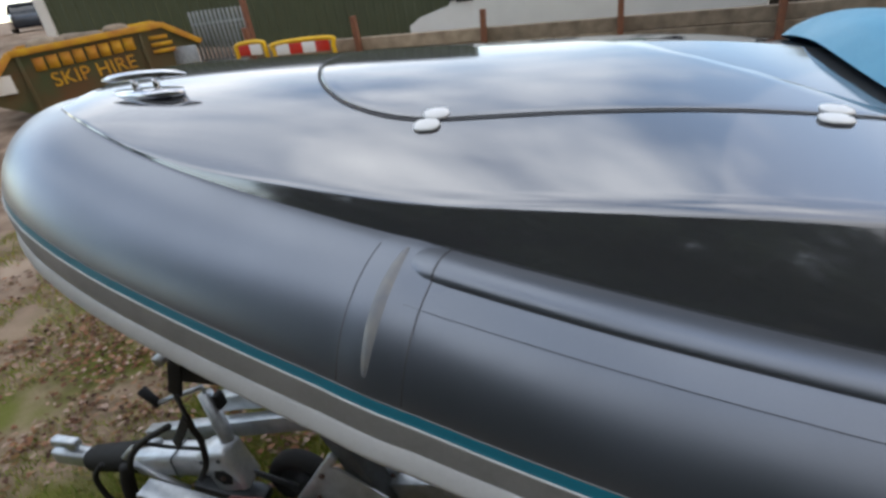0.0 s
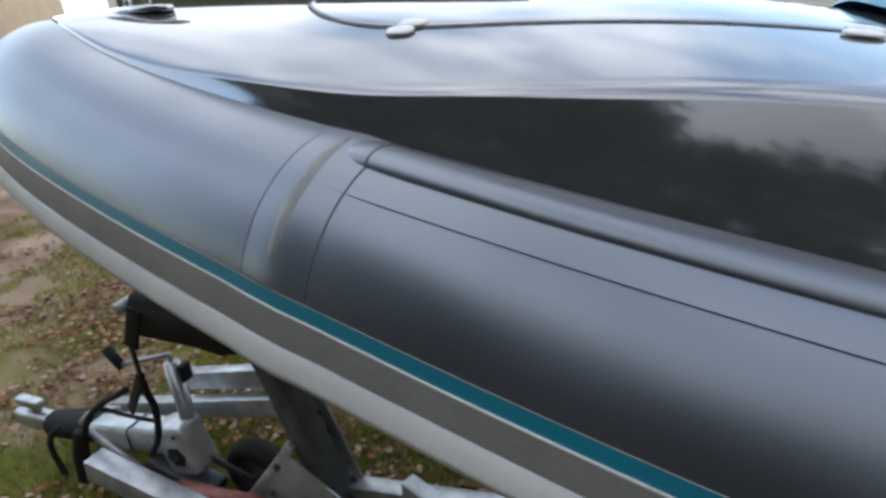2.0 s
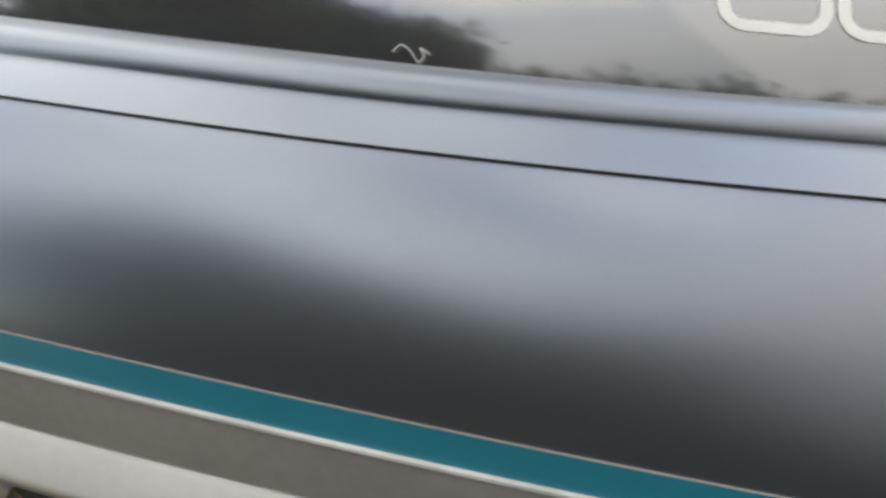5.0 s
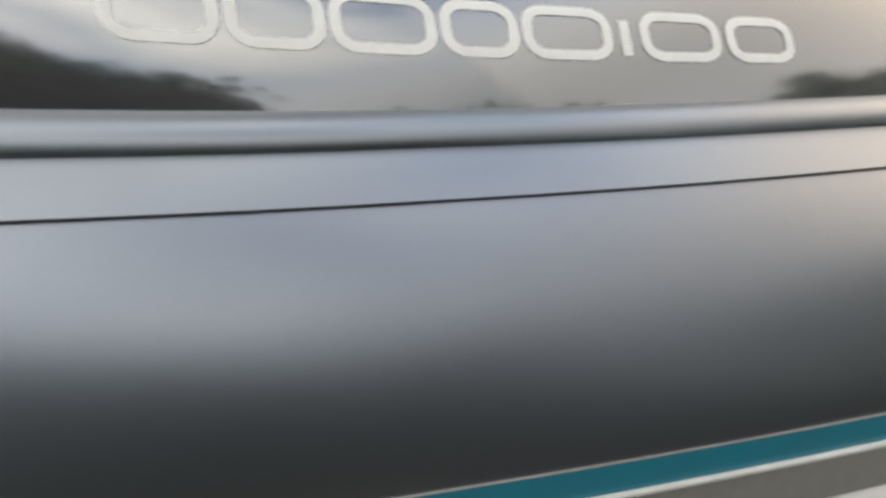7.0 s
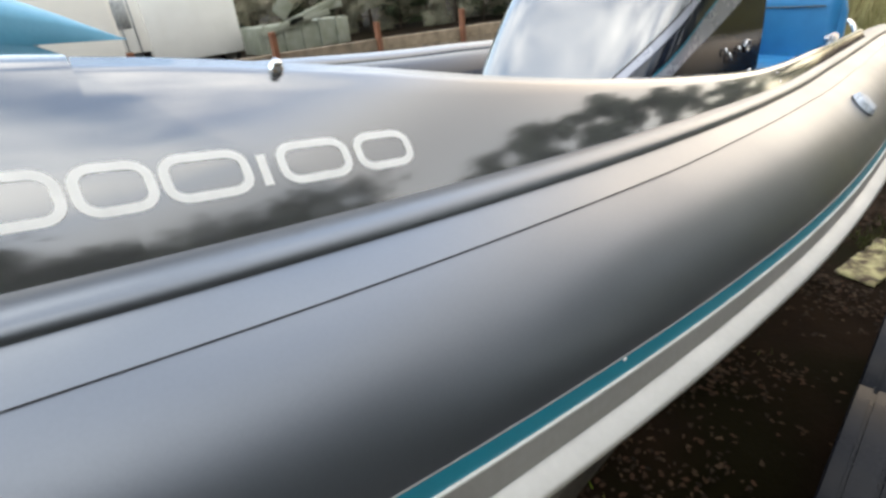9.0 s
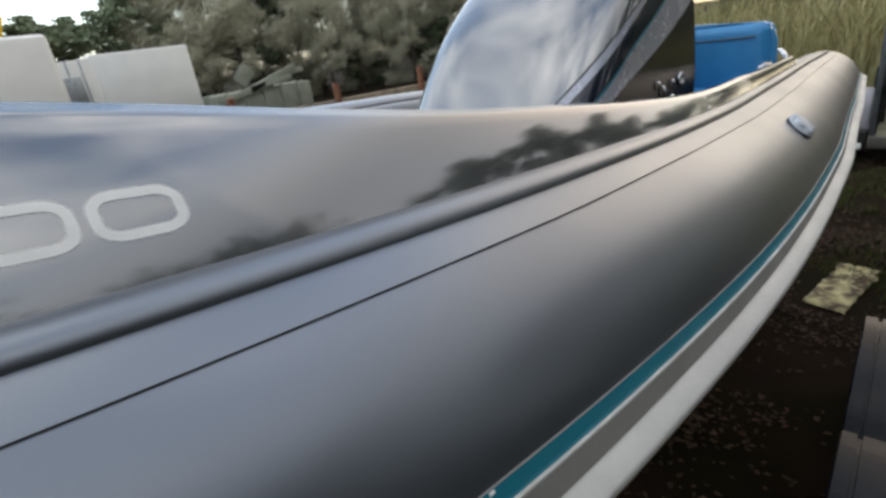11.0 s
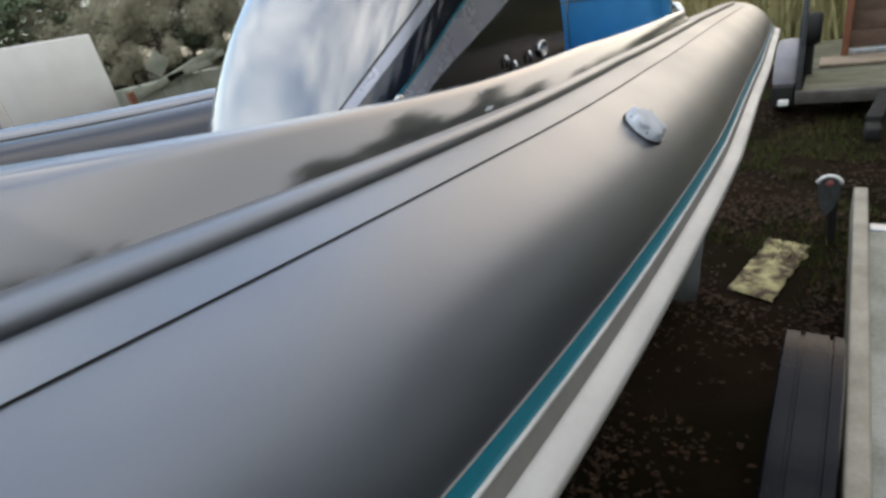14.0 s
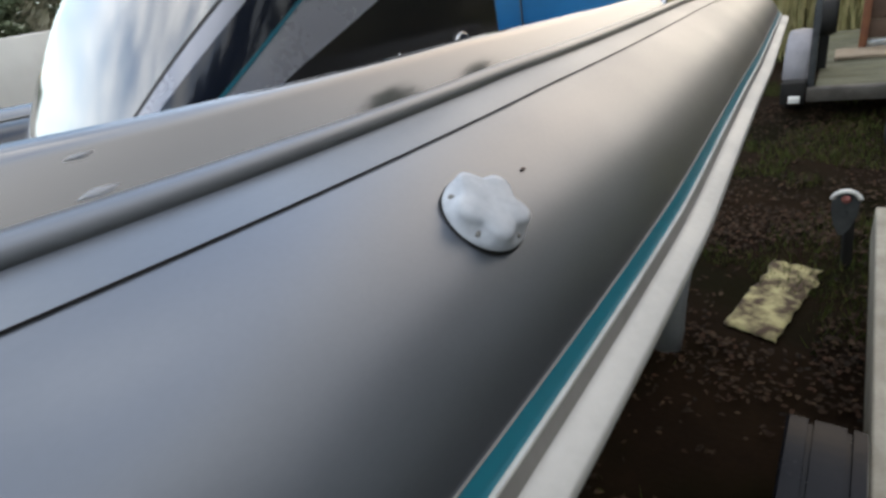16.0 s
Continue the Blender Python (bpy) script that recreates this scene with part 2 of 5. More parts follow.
def smooth_line(k, v, s):
    k, v = np.array(k, float), np.array(v, float)
    m = np.gradient(v, k)
    i = np.clip(np.searchsorted(k, s) - 1, 0, len(k) - 2)
    h = k[i + 1] - k[i]
    u = np.clip((s - k[i]) / h, 0, 1)
    return (2 * u**3 - 3 * u**2 + 1) * v[i] + (u**3 - 2 * u**2 + u) * h * m[i] + (3 * u**2 - 2 * u**3) * v[i + 1] + (u**3 - u**2) * h * m[i + 1]


_h = np.radians(smooth_line(KNOT, HEAD, ST))
_d = ST[1] - ST[0]
_x, _y, _z = (np.cumsum(c) * _d for c in (np.cos(_h), np.sin(_h), smooth_line(KNOT, RISE, ST)))
_0 = int(np.argmin(abs(ST)))
_x, _y, _z = _x - _x[_0], _y - _y[_0], _z - _z[_0] + 1.539
S_NOSE = float(ST[np.argmax(_y <= AXIS)])
S_END = 4.90


def station(s):
    """Centre, outboard way and radius of the port tube at s metres aft of the patch."""
    h = np.interp(s, ST, _h)
    c = Vector((np.interp(s, ST, _x), np.interp(s, ST, _y), np.interp(s, ST, _z)))
    r = 0.235 * (1 + float(np.interp(s, [-1.3, -0.8, 0, 2.0, 3.2, 4.1, 4.9], [-0.12, -0.02, 0, 0, 0.048, -0.04, -0.22])))
    if s > S_END:
        r *= math.sqrt(max(1 - ((s - S_END) / 0.26) ** 2, 0.0004))
    return c, Vector((math.sin(h), -math.cos(h), 0)), r


def on_tube(s, deg, out=0.0):
    c, n, r = station(s)
    a = radians(deg)
    return c + (r + out) * (math.cos(a) * n + math.sin(a) * Vector((0, 0, 1)))


def a_inner(s):
    return float(smooth_line([-2.0, 0.0, 1.0, 1.35, 1.8, 2.2, 2.8, 5.2], [86.6, 88.1, 88.8, 88.7, 87.6, 87.0, 86.4, 86.4], s))


def a_seam(s):
    return float(np.interp(s, [-0.2, 0.2, 0.5, 0.8, 1.1, 1.3, 1.5, 1.8, 2.0, 2.2, 2.4, 2.6, 3.0, 4.9], [55.6, 56.2, 56.7, 57.5, 59.2, 60.1, 60.6, 61.7, 62.4, 64.0, 65.2, 66.3, 66.8, 66.8]))


def a_teal(s):
    return float(smooth_line([-1.6, 0.0, 0.5, 1.3, 1.9, 2.4, 2.8, 3.2, 5.2], [15.7, 17.3, 18.2, 19.4, 20.3, 21.4, 22.4, 22.7, 22.7], s))


def teal_wide(s):
    return float(np.interp(s, [-1.3, 0.2, 0.8, 1.4, 2.0, 2.4], [5.6, 5.1, 4.7, 4.3, 4.0, 3.7]))


def a_low(s):
    return float(smooth_line([-1.6, -1.3, -0.3, 0.0, 0.2, 0.4, 0.7, 1.5, 1.9, 2.4, 2.8, 3.2, 5.2], [-18.5, -17.9, -13.0, -10.0, -7.2, -4.6, -2.2, 3.6, 6.2, 9.4, 12.0, 12.6, 12.6], s))


def a_bead(s):
    return float(np.interp(s, [0.1, 0.5, 0.85, 1.05, 1.3, 1.9, 2.2, 2.4, 2.6, 3.0, 4.9], [68.6, 68.2, 69.2, 71.0, 72.4, 72.8, 73.8, 74.8, 76.0, 77.6, 77.6]))


def mirrored(p, side):
    return Vector((p.x, p.y if side > 0 else 2 * AXIS - p.y, p.z))


def steps(a, b, d):
    n = max(2, int(abs(b - a) / d) + 1)
    return [a + (b - a) * i / (n - 1) for i in range(n)]


def kink(s):
    """The tape round the tube lifts what lies over it."""
    return 0.0045 * math.exp(-((s - 0.14) / 0.05) ** 2)


def strip(s0, s1, a0, a1, lift, side=1, n=5, skirt=0.004, ds=0.06):
    """A band lying on the tube between two lines of angle, with edges that go down into it."""
    bm, rows = bmesh.new(), []
    for s in steps(s0, s1, ds):
        lo, hi = a0(s), a1(s)
        row = [mirrored(on_tube(s, lo, -skirt), side)]
        row += [mirrored(on_tube(s, lo + (hi - lo) * k / n, lift + kink(s)), side) for k in range(n + 1)]
        row.append(mirrored(on_tube(s, hi, -skirt), side))
        rows.append(row)
    for i, j in ((0, 2), (1, n + 2), (n + 1, n + 3)):
        grid(bm, [r[i:j] for r in rows])
    return bm


# ---- the boat ----
boat = thing("inflatable_boat", (0, 0, 0), "graphite grey rigid inflatable boat with teal stripe resting on a trailer", "boat")


def tuck(s, deg):
    """The underside, drawn in below the strake where it meets the hull flange."""
    d = a_low(s) - 3.0 - (deg - 360 if deg > 180 else deg)
    q = max(0.0, min(1.0, d / 22.0)) * max(0.0, min(1.0, (s + 0.6) / 0.8))
    return 0.034 * q * q * (3 - 2 * q)


def ridge_at(s):
    return float(np.interp(s, [0.5, 1.5, 2.2, 2.8], [0.36, 0.32, 0.38, 0.46]))


BEAD = [(0, -0.003), (0.015, 0.0010), (0.05, 0.0044), (0.10, 0.0080), (0.17, 0.0106), (0.28, 0.0121), (0.42, 0.0119), (0.6, 0.0100), (0.8, 0.0062), (1.02, 0.0010)]


def build_tube(side):
    bm, rows = bmesh.new(), []
    ss = steps(S_NOSE, -0.6, 0.045) + steps(-0.55, S_END, 0.09) + [S_END + 0.26 * math.sin(k * math.pi / 20) for k in range(1, 11)]
    for s in ss:
        rows.append([mirrored(on_tube(s, 360 * k / 72, kink(s) - tuck(s, 360 * k / 72)), side) for k in range(72)])
    grid(bm, rows, close_v=True, cap=True)
    tube = part("tube", bm, TUBE, boat, "satin grey inflated fabric tube")
    part("teal_stripe", strip(S_NOSE, S_END + 0.1, lambda s: a_teal(s) - teal_wide(s), a_teal, 0.0018, side, 3), TEAL, tube, "teal vinyl stripe")
    part("stripe_edge", strip(S_NOSE, S_END + 0.1, a_teal, lambda s: a_teal(s) + 0.10, 0.0020, side, 1), CHANNEL, tube)
    # rubbing strake: lip, hollow and projecting lower ridge
    bm, rows = bmesh.new(), []
    for s in steps(S_NOSE, S_END + 0.12, 0.05):
        t, w, k = a_teal(s) - teal_wide(s), a_low(s), kink(s)
        e = w + (t - w) * ridge_at(s)
        prof = [(e, -0.004), (e, 0.004), (e + (w - e) * 0.12, 0.0085), (e + (w - e) * 0.86, 0.0220), (w, 0.0232), (w - 2.0, 0.0215), (w - 3.4, 0.010), (w - 4.6, -0.020)]
        rows.append([mirrored(on_tube(s, u, o + k), side) for u, o in prof])
    grid(bm, rows)
    part("rubbing_strake", bm, STRAKE, tube, "grey rubber rubbing strake")
    part("strake_channel", strip(S_NOSE, S_END + 0.1, lambda s: a_low(s) + (a_teal(s) - teal_wide(s) - a_low(s)) * (ridge_at(s) + 0.02), lambda s: a_teal(s) - teal_wide(s) - 0.6, 0.0044, side, 3), CHANNEL, tube, "grimy hollow channel of the strake, its shade painted in")
    part("strake_lip", strip(S_NOSE, S_END + 0.1, lambda s: a_teal(s) - teal_wide(s) - 0.45, lambda s: a_teal(s) - teal_wide(s), 0.0056, side, 2), STRAKE_EDGE, tube)
    # beading along the deck edge, ending at the tape
    bm, rows = bmesh.new(), []
    for s in steps(0.10, 0.40, 0.015) + steps(0.45, S_END - 0.1, 0.06):
        b = a_inner(s)
        q = max(0.0, min(1.0, (s - 0.125) / 0.07))
        grow = q * q * (3 - 2 * q)
        a = b - (b - a_bead(s)) * (0.72 + 0.28 * grow)
        rows.append([mirrored(on_tube(s, a + (b - a) * u, o * grow), side) for u, o in BEAD])
    grid(bm, rows)
    part("beading", bm, TUBE_PATCH, tube, "raised grey rounded beading")
    part("top_strip", strip(0.09, S_END - 0.1, a_seam, lambda s: a_inner(s) - 0.5, 0.0009, side, 4), TUBE_PATCH, tube, "grey reinforcing strip")
    part("seam_line", strip(0.085, S_END - 0.1, lambda s: a_seam(s) - 0.10, lambda s: a_seam(s) + 0.03, 0.0016, side, 1), SEAM, tube, "dark seam line")
    # the tape round the tube
    band = part("wrap_tape", strip(0.087, 0.207, lambda s: a_teal(s) + 1.5, lambda s: 86, 0.0016, side, 24, ds=0.01), TUBE, tube, "grey fabric tape wrapped over a joint")
    part("tape_edge", strip(0.0850, 0.0876, lambda s: a_teal(s) + 1.5, lambda s: 80, 0.0018, side, 24, ds=0.001), TAPE_LINE, band)
    part("tape_edge", strip(0.2060, 0.2082, lambda s: a_teal(s) + 1.5, lambda s: 86, 0.0018, side, 24, ds=0.001), TAPE_LINE, band)
    bm, rows = bmesh.new(), []
    for u, o in BEAD:
        a = a_inner(0.207) + (a_bead(0.207) - a_inner(0.207)) * (1 - u)
        rows.append([mirrored(on_tube(q, a, o + d), side) for q, d in ((0.2050, -0.002), (0.2056, 0.0012), (0.2082, 0.0012), (0.2088, -0.002))])
    grid(bm, rows)
    part("tape_edge", bm, TAPE_LINE, band)
    bm, rows = bmesh.new(), []
    for k in range(30):
        a = a_teal(0) + 8 + (73 - a_teal(0)) * k / 29
        w = 0.013 * math.sin(math.pi * (k + 0.3) / 29.6) ** 0.4
        rows.append([mirrored(on_tube(0.140 + w * u, a, kink(0.14 + w * u) + 0.0010 + 0.0030 * math.cos(u * 1.55)), side) for u in (-1, -0.5, 0, 0.5, 1)])
    grid(bm, rows)
    part("worn_ridge", bm, WORN, band, "worn buff-coloured glue ridge")
    return tube


port = build_tube(1)
build_tube(-1)


def valve(s, deg):
    c, n, r = station(s)
    a = radians(deg)
    up = math.cos(a) * n + math.sin(a) * Vector((0, 0, 1))
    m = Matrix.Translation(on_tube(s, deg, 0.0)) @ up.to_track_quat("Z", "X").to_matrix().to_4x4()
    bm = bmesh.new()
    lathe(bm, [(0.001, -0.012), (0.033, -0.012), (0.0335, 0.002), (0.031, 0.004)], 32, m)
    body = part("valve", bm, RUBBER, port, "dark rubber valve base")
    rows = []
    # flat five-lobed plateau with hollow facets between the lobes
    for inner, q, z in ((1, 0.0, 0.0168), (1, 0.45, 0.0170), (1, 0.85, 0.0166), (1, 1.0, 0.0152), (0, 0.10, 0.0128), (0, 0.35, 0.0098), (0, 0.75, 0.0068), (0, 1.0, 0.0050), (0, 1.0, 0.0015)):
        row = []
        for k in range(80):
            t = 2 * math.pi * k / 80
            lobe = (0.5 + 0.5 * math.cos(5 * t)) ** 0.8
            edge = 0.70 + 0.25 * lobe
            rr = 0.0325 * (q * edge if inner else edge + (1 - edge) * q)
            row.append(m @ Vector((rr * math.cos(t) + 1e-5 * math.cos(t), rr * math.sin(t) + 1e-5 * math.sin(t), z)))
        rows.append(row)
    part("valve_cap", grid(bmesh.new(), rows, close_v=True), VALVE, body, "pale grey five-lobed plastic screw cap")
    for k in range(5):
        t = 2 * math.pi * (k + 0.5) / 5
        bm = bmesh.new()
        box(bm, 0.0235, -0.0016, 0.004, 0.0300, 0.0016, 0.0098, 0.001, m @ Matrix.Rotation(t, 4, "Z"))
        part("cap_slot", bm, CHANNEL, body)


valve(2.918, 48.0)
part("stripe_nick", strip(1.728, 1.733, lambda s: a_teal(s) - 0.9, lambda s: a_teal(s) - 0.2, 0.0026, 1, 2, ds=0.002), DECAL, port, "small white nick in the stripe")

# deck moulding
PANEL_S = [-0.62, -0.45, -0.17, 0.1, 0.4, 0.67, 0.85, 1.1, 1.37, 1.6, 1.84, 2.0, 2.25, 2.6, 3.2, 3.7, 4.6]
PANEL_H = [0.004, 0.010, 0.034, 0.058, 0.112, 0.160, 0.182, 0.200, 0.203, 0.168, 0.120, 0.096, 0.073, 0.050, 0.043, 0.040, 0.036]


def panel_point(s, v, out=0.0):
    """A point on the side panel, v metres up it from the tube: steep at the foot, leaning inboard towards the top."""
    c, n, r = station(s)
    p = on_tube(s, a_inner(s), 0.003)
    a0 = radians(float(smooth_line([0.2, 0.55, 0.90, 1.30, 1.6, 2.0], [72.0, 72.4, 71.2, 65.0, 63.5, 63.5], min(max(s, 0.2), 2.0))))
    k = radians(float(smooth_line([0.3, 0.65, 0.9, 1.2, 1.5], [55, 58, 88, 117, 120], min(max(s, 0.3), 1.5))))
    w = max(v, 0.0)
    y = (math.sin(a0) - math.sin(a0 - k * w)) / k + (v - w) * math.cos(a0)
    z = (math.cos(a0 - k * w) - math.cos(a0)) / k + (v - w) * math.sin(a0)
    a = a0 - k * w
    up = Vector((0, 0, 1))
    return p - n * y + up * z + (n * math.sin(a) + up * math.cos(a)) * out


def panel_h(s):
    return float(smooth_line(PANEL_S, PANEL_H, s))


def crown(x):
    return float(smooth_line([-1.2, -0.6, 0.1, 0.8, 1.1, 1.5], [1.985, 1.985, 1.962, 1.925, 1.862, 1.72], x))


def swell(x):
    q = min(max((x - 0.0) / 0.9, 0.0), 1.0)
    return 2.35 - 0.95 * q * q * (3 - 2 * q)


def deck_row(s, side):
    h = panel_h(s)
    row = [panel_point(s, -0.03)] + [panel_point(s, h * u) for u in (0, 0.1, 0.2, 0.3, 0.4, 0.5, 0.6, 0.7, 0.8, 0.9, 0.95)]
    e = panel_point(s, h)
    zc = max(crown(e.x), e.z + 0.012)
    for u in (0.02, 0.05, 0.1, 0.17, 0.26, 0.36, 0.48, 0.62, 0.8, 1.0):
        row.append(Vector((e.x, e.y + (AXIS - e.y) * u, e.z + (zc - e.z) * (1 - (1 - u) ** swell(e.x)))))
    return [mirrored(p, side) for p in row]


for side in (1, -1):
    bm = bmesh.new()
    grid(bm, [deck_row(s, side) for s in steps(-0.98, 1.36, 0.04)])
    deck = part("foredeck", bm, GEL, boat, "glossy graphite gelcoat foredeck moulding")
    # coaming aft of the foredeck, with a broad top to starboard
    wide = 0.0 if side > 0 else 0.03
    bm, rows = bmesh.new(), []
    for s in steps(1.36, 4.05, 0.06):
        h = panel_h(s) if side > 0 else min(panel_h(s), 0.035)
        rows.append([mirrored(p, side) for p in [panel_point(s, -0.03)] + [panel_point(s, h * u) for u in (0, 0.15, 0.3, 0.45, 0.6, 0.75, 0.9)]
                     + [panel_point(s, h + 0.004, -0.004), panel_point(s, h + 0.004, -0.024 - wide), panel_point(s, h - 0.005, -0.030 - wide)]])
    grid(bm, rows)
    coaming = part("coaming", bm, GEL, boat, "glossy graphite side coaming")
    rows = []
    for s in steps(1.36, 4.05, 0.12):
        h = panel_h(s) if side > 0 else min(panel_h(s), 0.035)
        rows.append([mirrored(p, side) for p in [panel_point(s, h - 0.004, -0.0295 - wide)] + [on_tube(s, a, 0.014) for a in (112, 122, 134, 148, 164, 180, 200)]])
    part("inner_side", grid(bmesh.new(), rows), GEL_NAVY, coaming, "dark navy inner side of the coaming")


# the plain light shapes on the panel
def decal(points, w, close=False):
    """A flat band of width w along points (s, v) on the panel."""
    bm, rows = bmesh.new(), []
    pts = [Vector((a, b, 0)) for a, b in points]
    n = len(pts)
    for i, p in enumerate(pts):
        d = (pts[(i + 1) % n if close else min(i + 1, n - 1)] - pts[(i - 1) % n if close else max(i - 1, 0)]).normalized()
        q = Vector((-d.y, d.x, 0)) * w / 2
        rows.append([panel_point(p.x + q.x, p.y + q.y, 0.0006), panel_point(p.x - q.x, p.y - q.y, 0.0006)])
    return grid(bm, rows, close_u=close)


def ring(s0, s1, v0, v1, r):
    pts = []
    for cx, cy, a in ((s1 - r, v1 - r, 0), (s0 + r, v1 - r, 90), (s0 + r, v0 + r, 180), (s1 - r, v0 + r, 270)):
        pts += [(cx + r * math.cos(radians(a + k * 18)), cy + r * math.sin(radians(a + k * 18))) for k in range(6)]
    return pts

def lean(pts):
    """The row of shapes shrinks and sinks a little towards the stern."""
    return [(s, 0.053 - 0.030 * (s - 1.1) + v * (0.046 - 0.012 * (s - 1.1) / 0.55)) for s, v in pts]


for s0, s1 in ((1.086, 1.156), (1.168, 1.231), (1.243, 1.316), (1.328, 1.384), (1.396, 1.466), (1.501, 1.569), (1.584, 1.644)):
    part("panel_mark", decal(lean([(q, w / 0.046) for q, w in ring(s0, s1, 0.0, 0.046, 0.016)]), 0.0088, True), DECAL, port, "plain off-white rounded outline on the panel")
part("panel_mark", decal(lean([(1.482, 0.0), (1.483, 0.85)]), 0.0088), DECAL, port, "plain off-white bar on the panel")

# small scuffs on the aft panel and a speck on the tube
for s0, v0, ds, dv, m in ((2.755, 0.030, 0.011, 0.003, VALVE), (2.752, 0.006, 0.016, 0.005, VALVE)):
    bm = bmesh.new()
    grid(bm, [[panel_point(s0 + ds * math.cos(t) * r, v0 + dv * (math.sin(t) + 0.4 * math.sin(3 * t + s0)) * r * 0.5 + 0.1 * ds * math.cos(t) * r, 0.0008 - 0.0012 * (r > 0.9)) for t in np.linspace(0, 2 * math.pi, 17)[:-1]] for r in (0.02, 0.6, 1.0)], close_v=True)
    part("scuff", bm, m, port, "faint scuff on the panel")
part("speck", strip(2.997, 3.003, lambda s: 50.6, lambda s: 51.2, 0.0010, 1, 2, ds=0.003), RUST_BOLT, port, "tiny dark speck of dirt")

# a stray white thread caught at the panel's foot
thread = [panel_point(s, v, 0.003) for s, v in ((0.838, 0.008), (0.845, 0.014), (0.853, 0.010), (0.859, 0.002), (0.864, 0.007), (0.861, 0.013), (0.869, 0.009))]
part("loose_thread", rod(bmesh.new(), spline(thread, 40), 0.00045, 6), DECAL, port, "stray white thread")
# fittings of the foredeck


def deck_z(x, y):
    """Height of the foredeck at a place on it."""
    s = float(np.interp(x, _x + 0.0, ST))
    e = panel_point(s, panel_h(s))
    u = min(max((y - e.y) / (AXIS - e.y), 0), 1)
    u = u if y <= AXIS else min(max((2 * AXIS - y - e.y) / (AXIS - e.y), 0), 1)
    return e.z + (max(crown(x), e.z + 0.012) - e.z) * (1 - (1 - u) ** swell(x))


def hatch_outline(n=72, grow=0.0):
    """A long hatch with a rounded fore end: flat sides at y 0.185 and its mirror."""
    a, b = 0.415 + grow, 0.42 + grow
    pts = [(0.15 - b * math.sin(t) ** 1.0, AXIS - a * math.cos(t)) for t in np.linspace(0, math.pi, n // 2)]
    pts += [(x, AXIS + a) for x in np.linspace(0.2, 0.93 + grow, 16)] + [(x, AXIS - a) for x in np.linspace(0.93 + grow, 0.2, 16)]
    return pts


bm = bmesh.new()
out, inn = hatch_outline(72, 0.004), hatch_outline(72, -0.003)
grid(bm, [[(x, y, deck_z(x, y) + 0.0012) for x, y in out], [(x, y, deck_z(x, y) + 0.0014) for x, y in inn]], close_v=True)
part("hatch_seal", bm, SEAM, boat, "black rubber seal of the hatch")
bm, rows = bmesh.new(), []
pts = hatch_outline(72, -0.003)
for q in (1.0, 0.985, 0.94, 0.8, 0.6, 0.4, 0.2, 0.03):
    rows.append([(0.45 + (x - 0.45) * q, AXIS + (y - AXIS) * q, deck_z(0.45 + (x - 0.45) * q, AXIS + (y - AXIS) * q) + (0.0012 if q == 1 else 0.0025)) for x, y in pts])
grid(bm, rows, close_v=True, cap=True)
part("hatch", bm, GEL, boat, "graphite gelcoat foredeck hatch")
for hx in (0.12, 0.815):
    hz = deck_z(hx, 0.185)
    for k, sgn in ((0, -1), (1, 1)):
        bm, rows = bmesh.new(), []
        for q, z in ((1.0, 0.001), (0.96, 0.004), (0.8, 0.0055), (0.05, 0.006)):
            row = []
            for j in range(24):
                t = 2 * math.pi * j / 24
                x, y = 0.027 * q * math.copysign(abs(math.cos(t)) ** 0.75, math.cos(t)), 0.018 * q * math.copysign(abs(math.sin(t)) ** 0.8, math.sin(t))
                X, Y = hx + x + 0.006 * sgn, 0.1835 + sgn * 0.0182 + y
                row.append((X, Y, deck_z(X, Y) + z + 0.002))
            rows.append(row)
        grid(bm, rows, close_v=True, cap=True)
        part("hinge", bm, PLATE_WHITE, boat, "white enamelled hatch hinge")

# bow cleat: two bars on two posts over a plate
cz = 1.972
cleat = part("cleat", lathe(bmesh.new(), [(0.002, cz - 0.01), (0.055, cz - 0.01), (0.055, cz + 0.004), (0.002, cz + 0.006)], 24, Matrix.Translation((-0.70, 0.363, 0)) @ Matrix.Rotation(radians(-11), 4, 'Z') @ Matrix.Diagonal((2.4, 0.7, 1, 1))), STEEL, boat, "polished stainless mooring cleat")
for k in (-1, 1):
    part("cleat_post", rod(bmesh.new(), [(-0.70 + 0.035 * k, 0.363, cz), (-0.70 + 0.033 * k, 0.363, cz + 0.034)], 0.009), STEEL, cleat)
bm = bmesh.new()
rod(bm, [(-0.70 + x, 0.363, cz + 0.036 + 0.006 * math.cos(x * 12)) for x in np.linspace(-0.135, 0.135, 13)], [0.003, 0.008, 0.010, 0.011, 0.011, 0.011, 0.011, 0.011, 0.011, 0.011, 0.010, 0.008, 0.003], 12)
part("cleat_horn", bm, STEEL, cleat)
bm = bmesh.new()
lathe(bm, [(0.002, 1.90), (0.05, 1.90), (0.055, 1.93), (0.03, 1.96), (0.002, 1.965)], 20, Matrix.Translation((-0.98, 0.60, -0.005)))
part("bow_eye", bm, GALV_DARK, boat, "dark bow roller fitting")


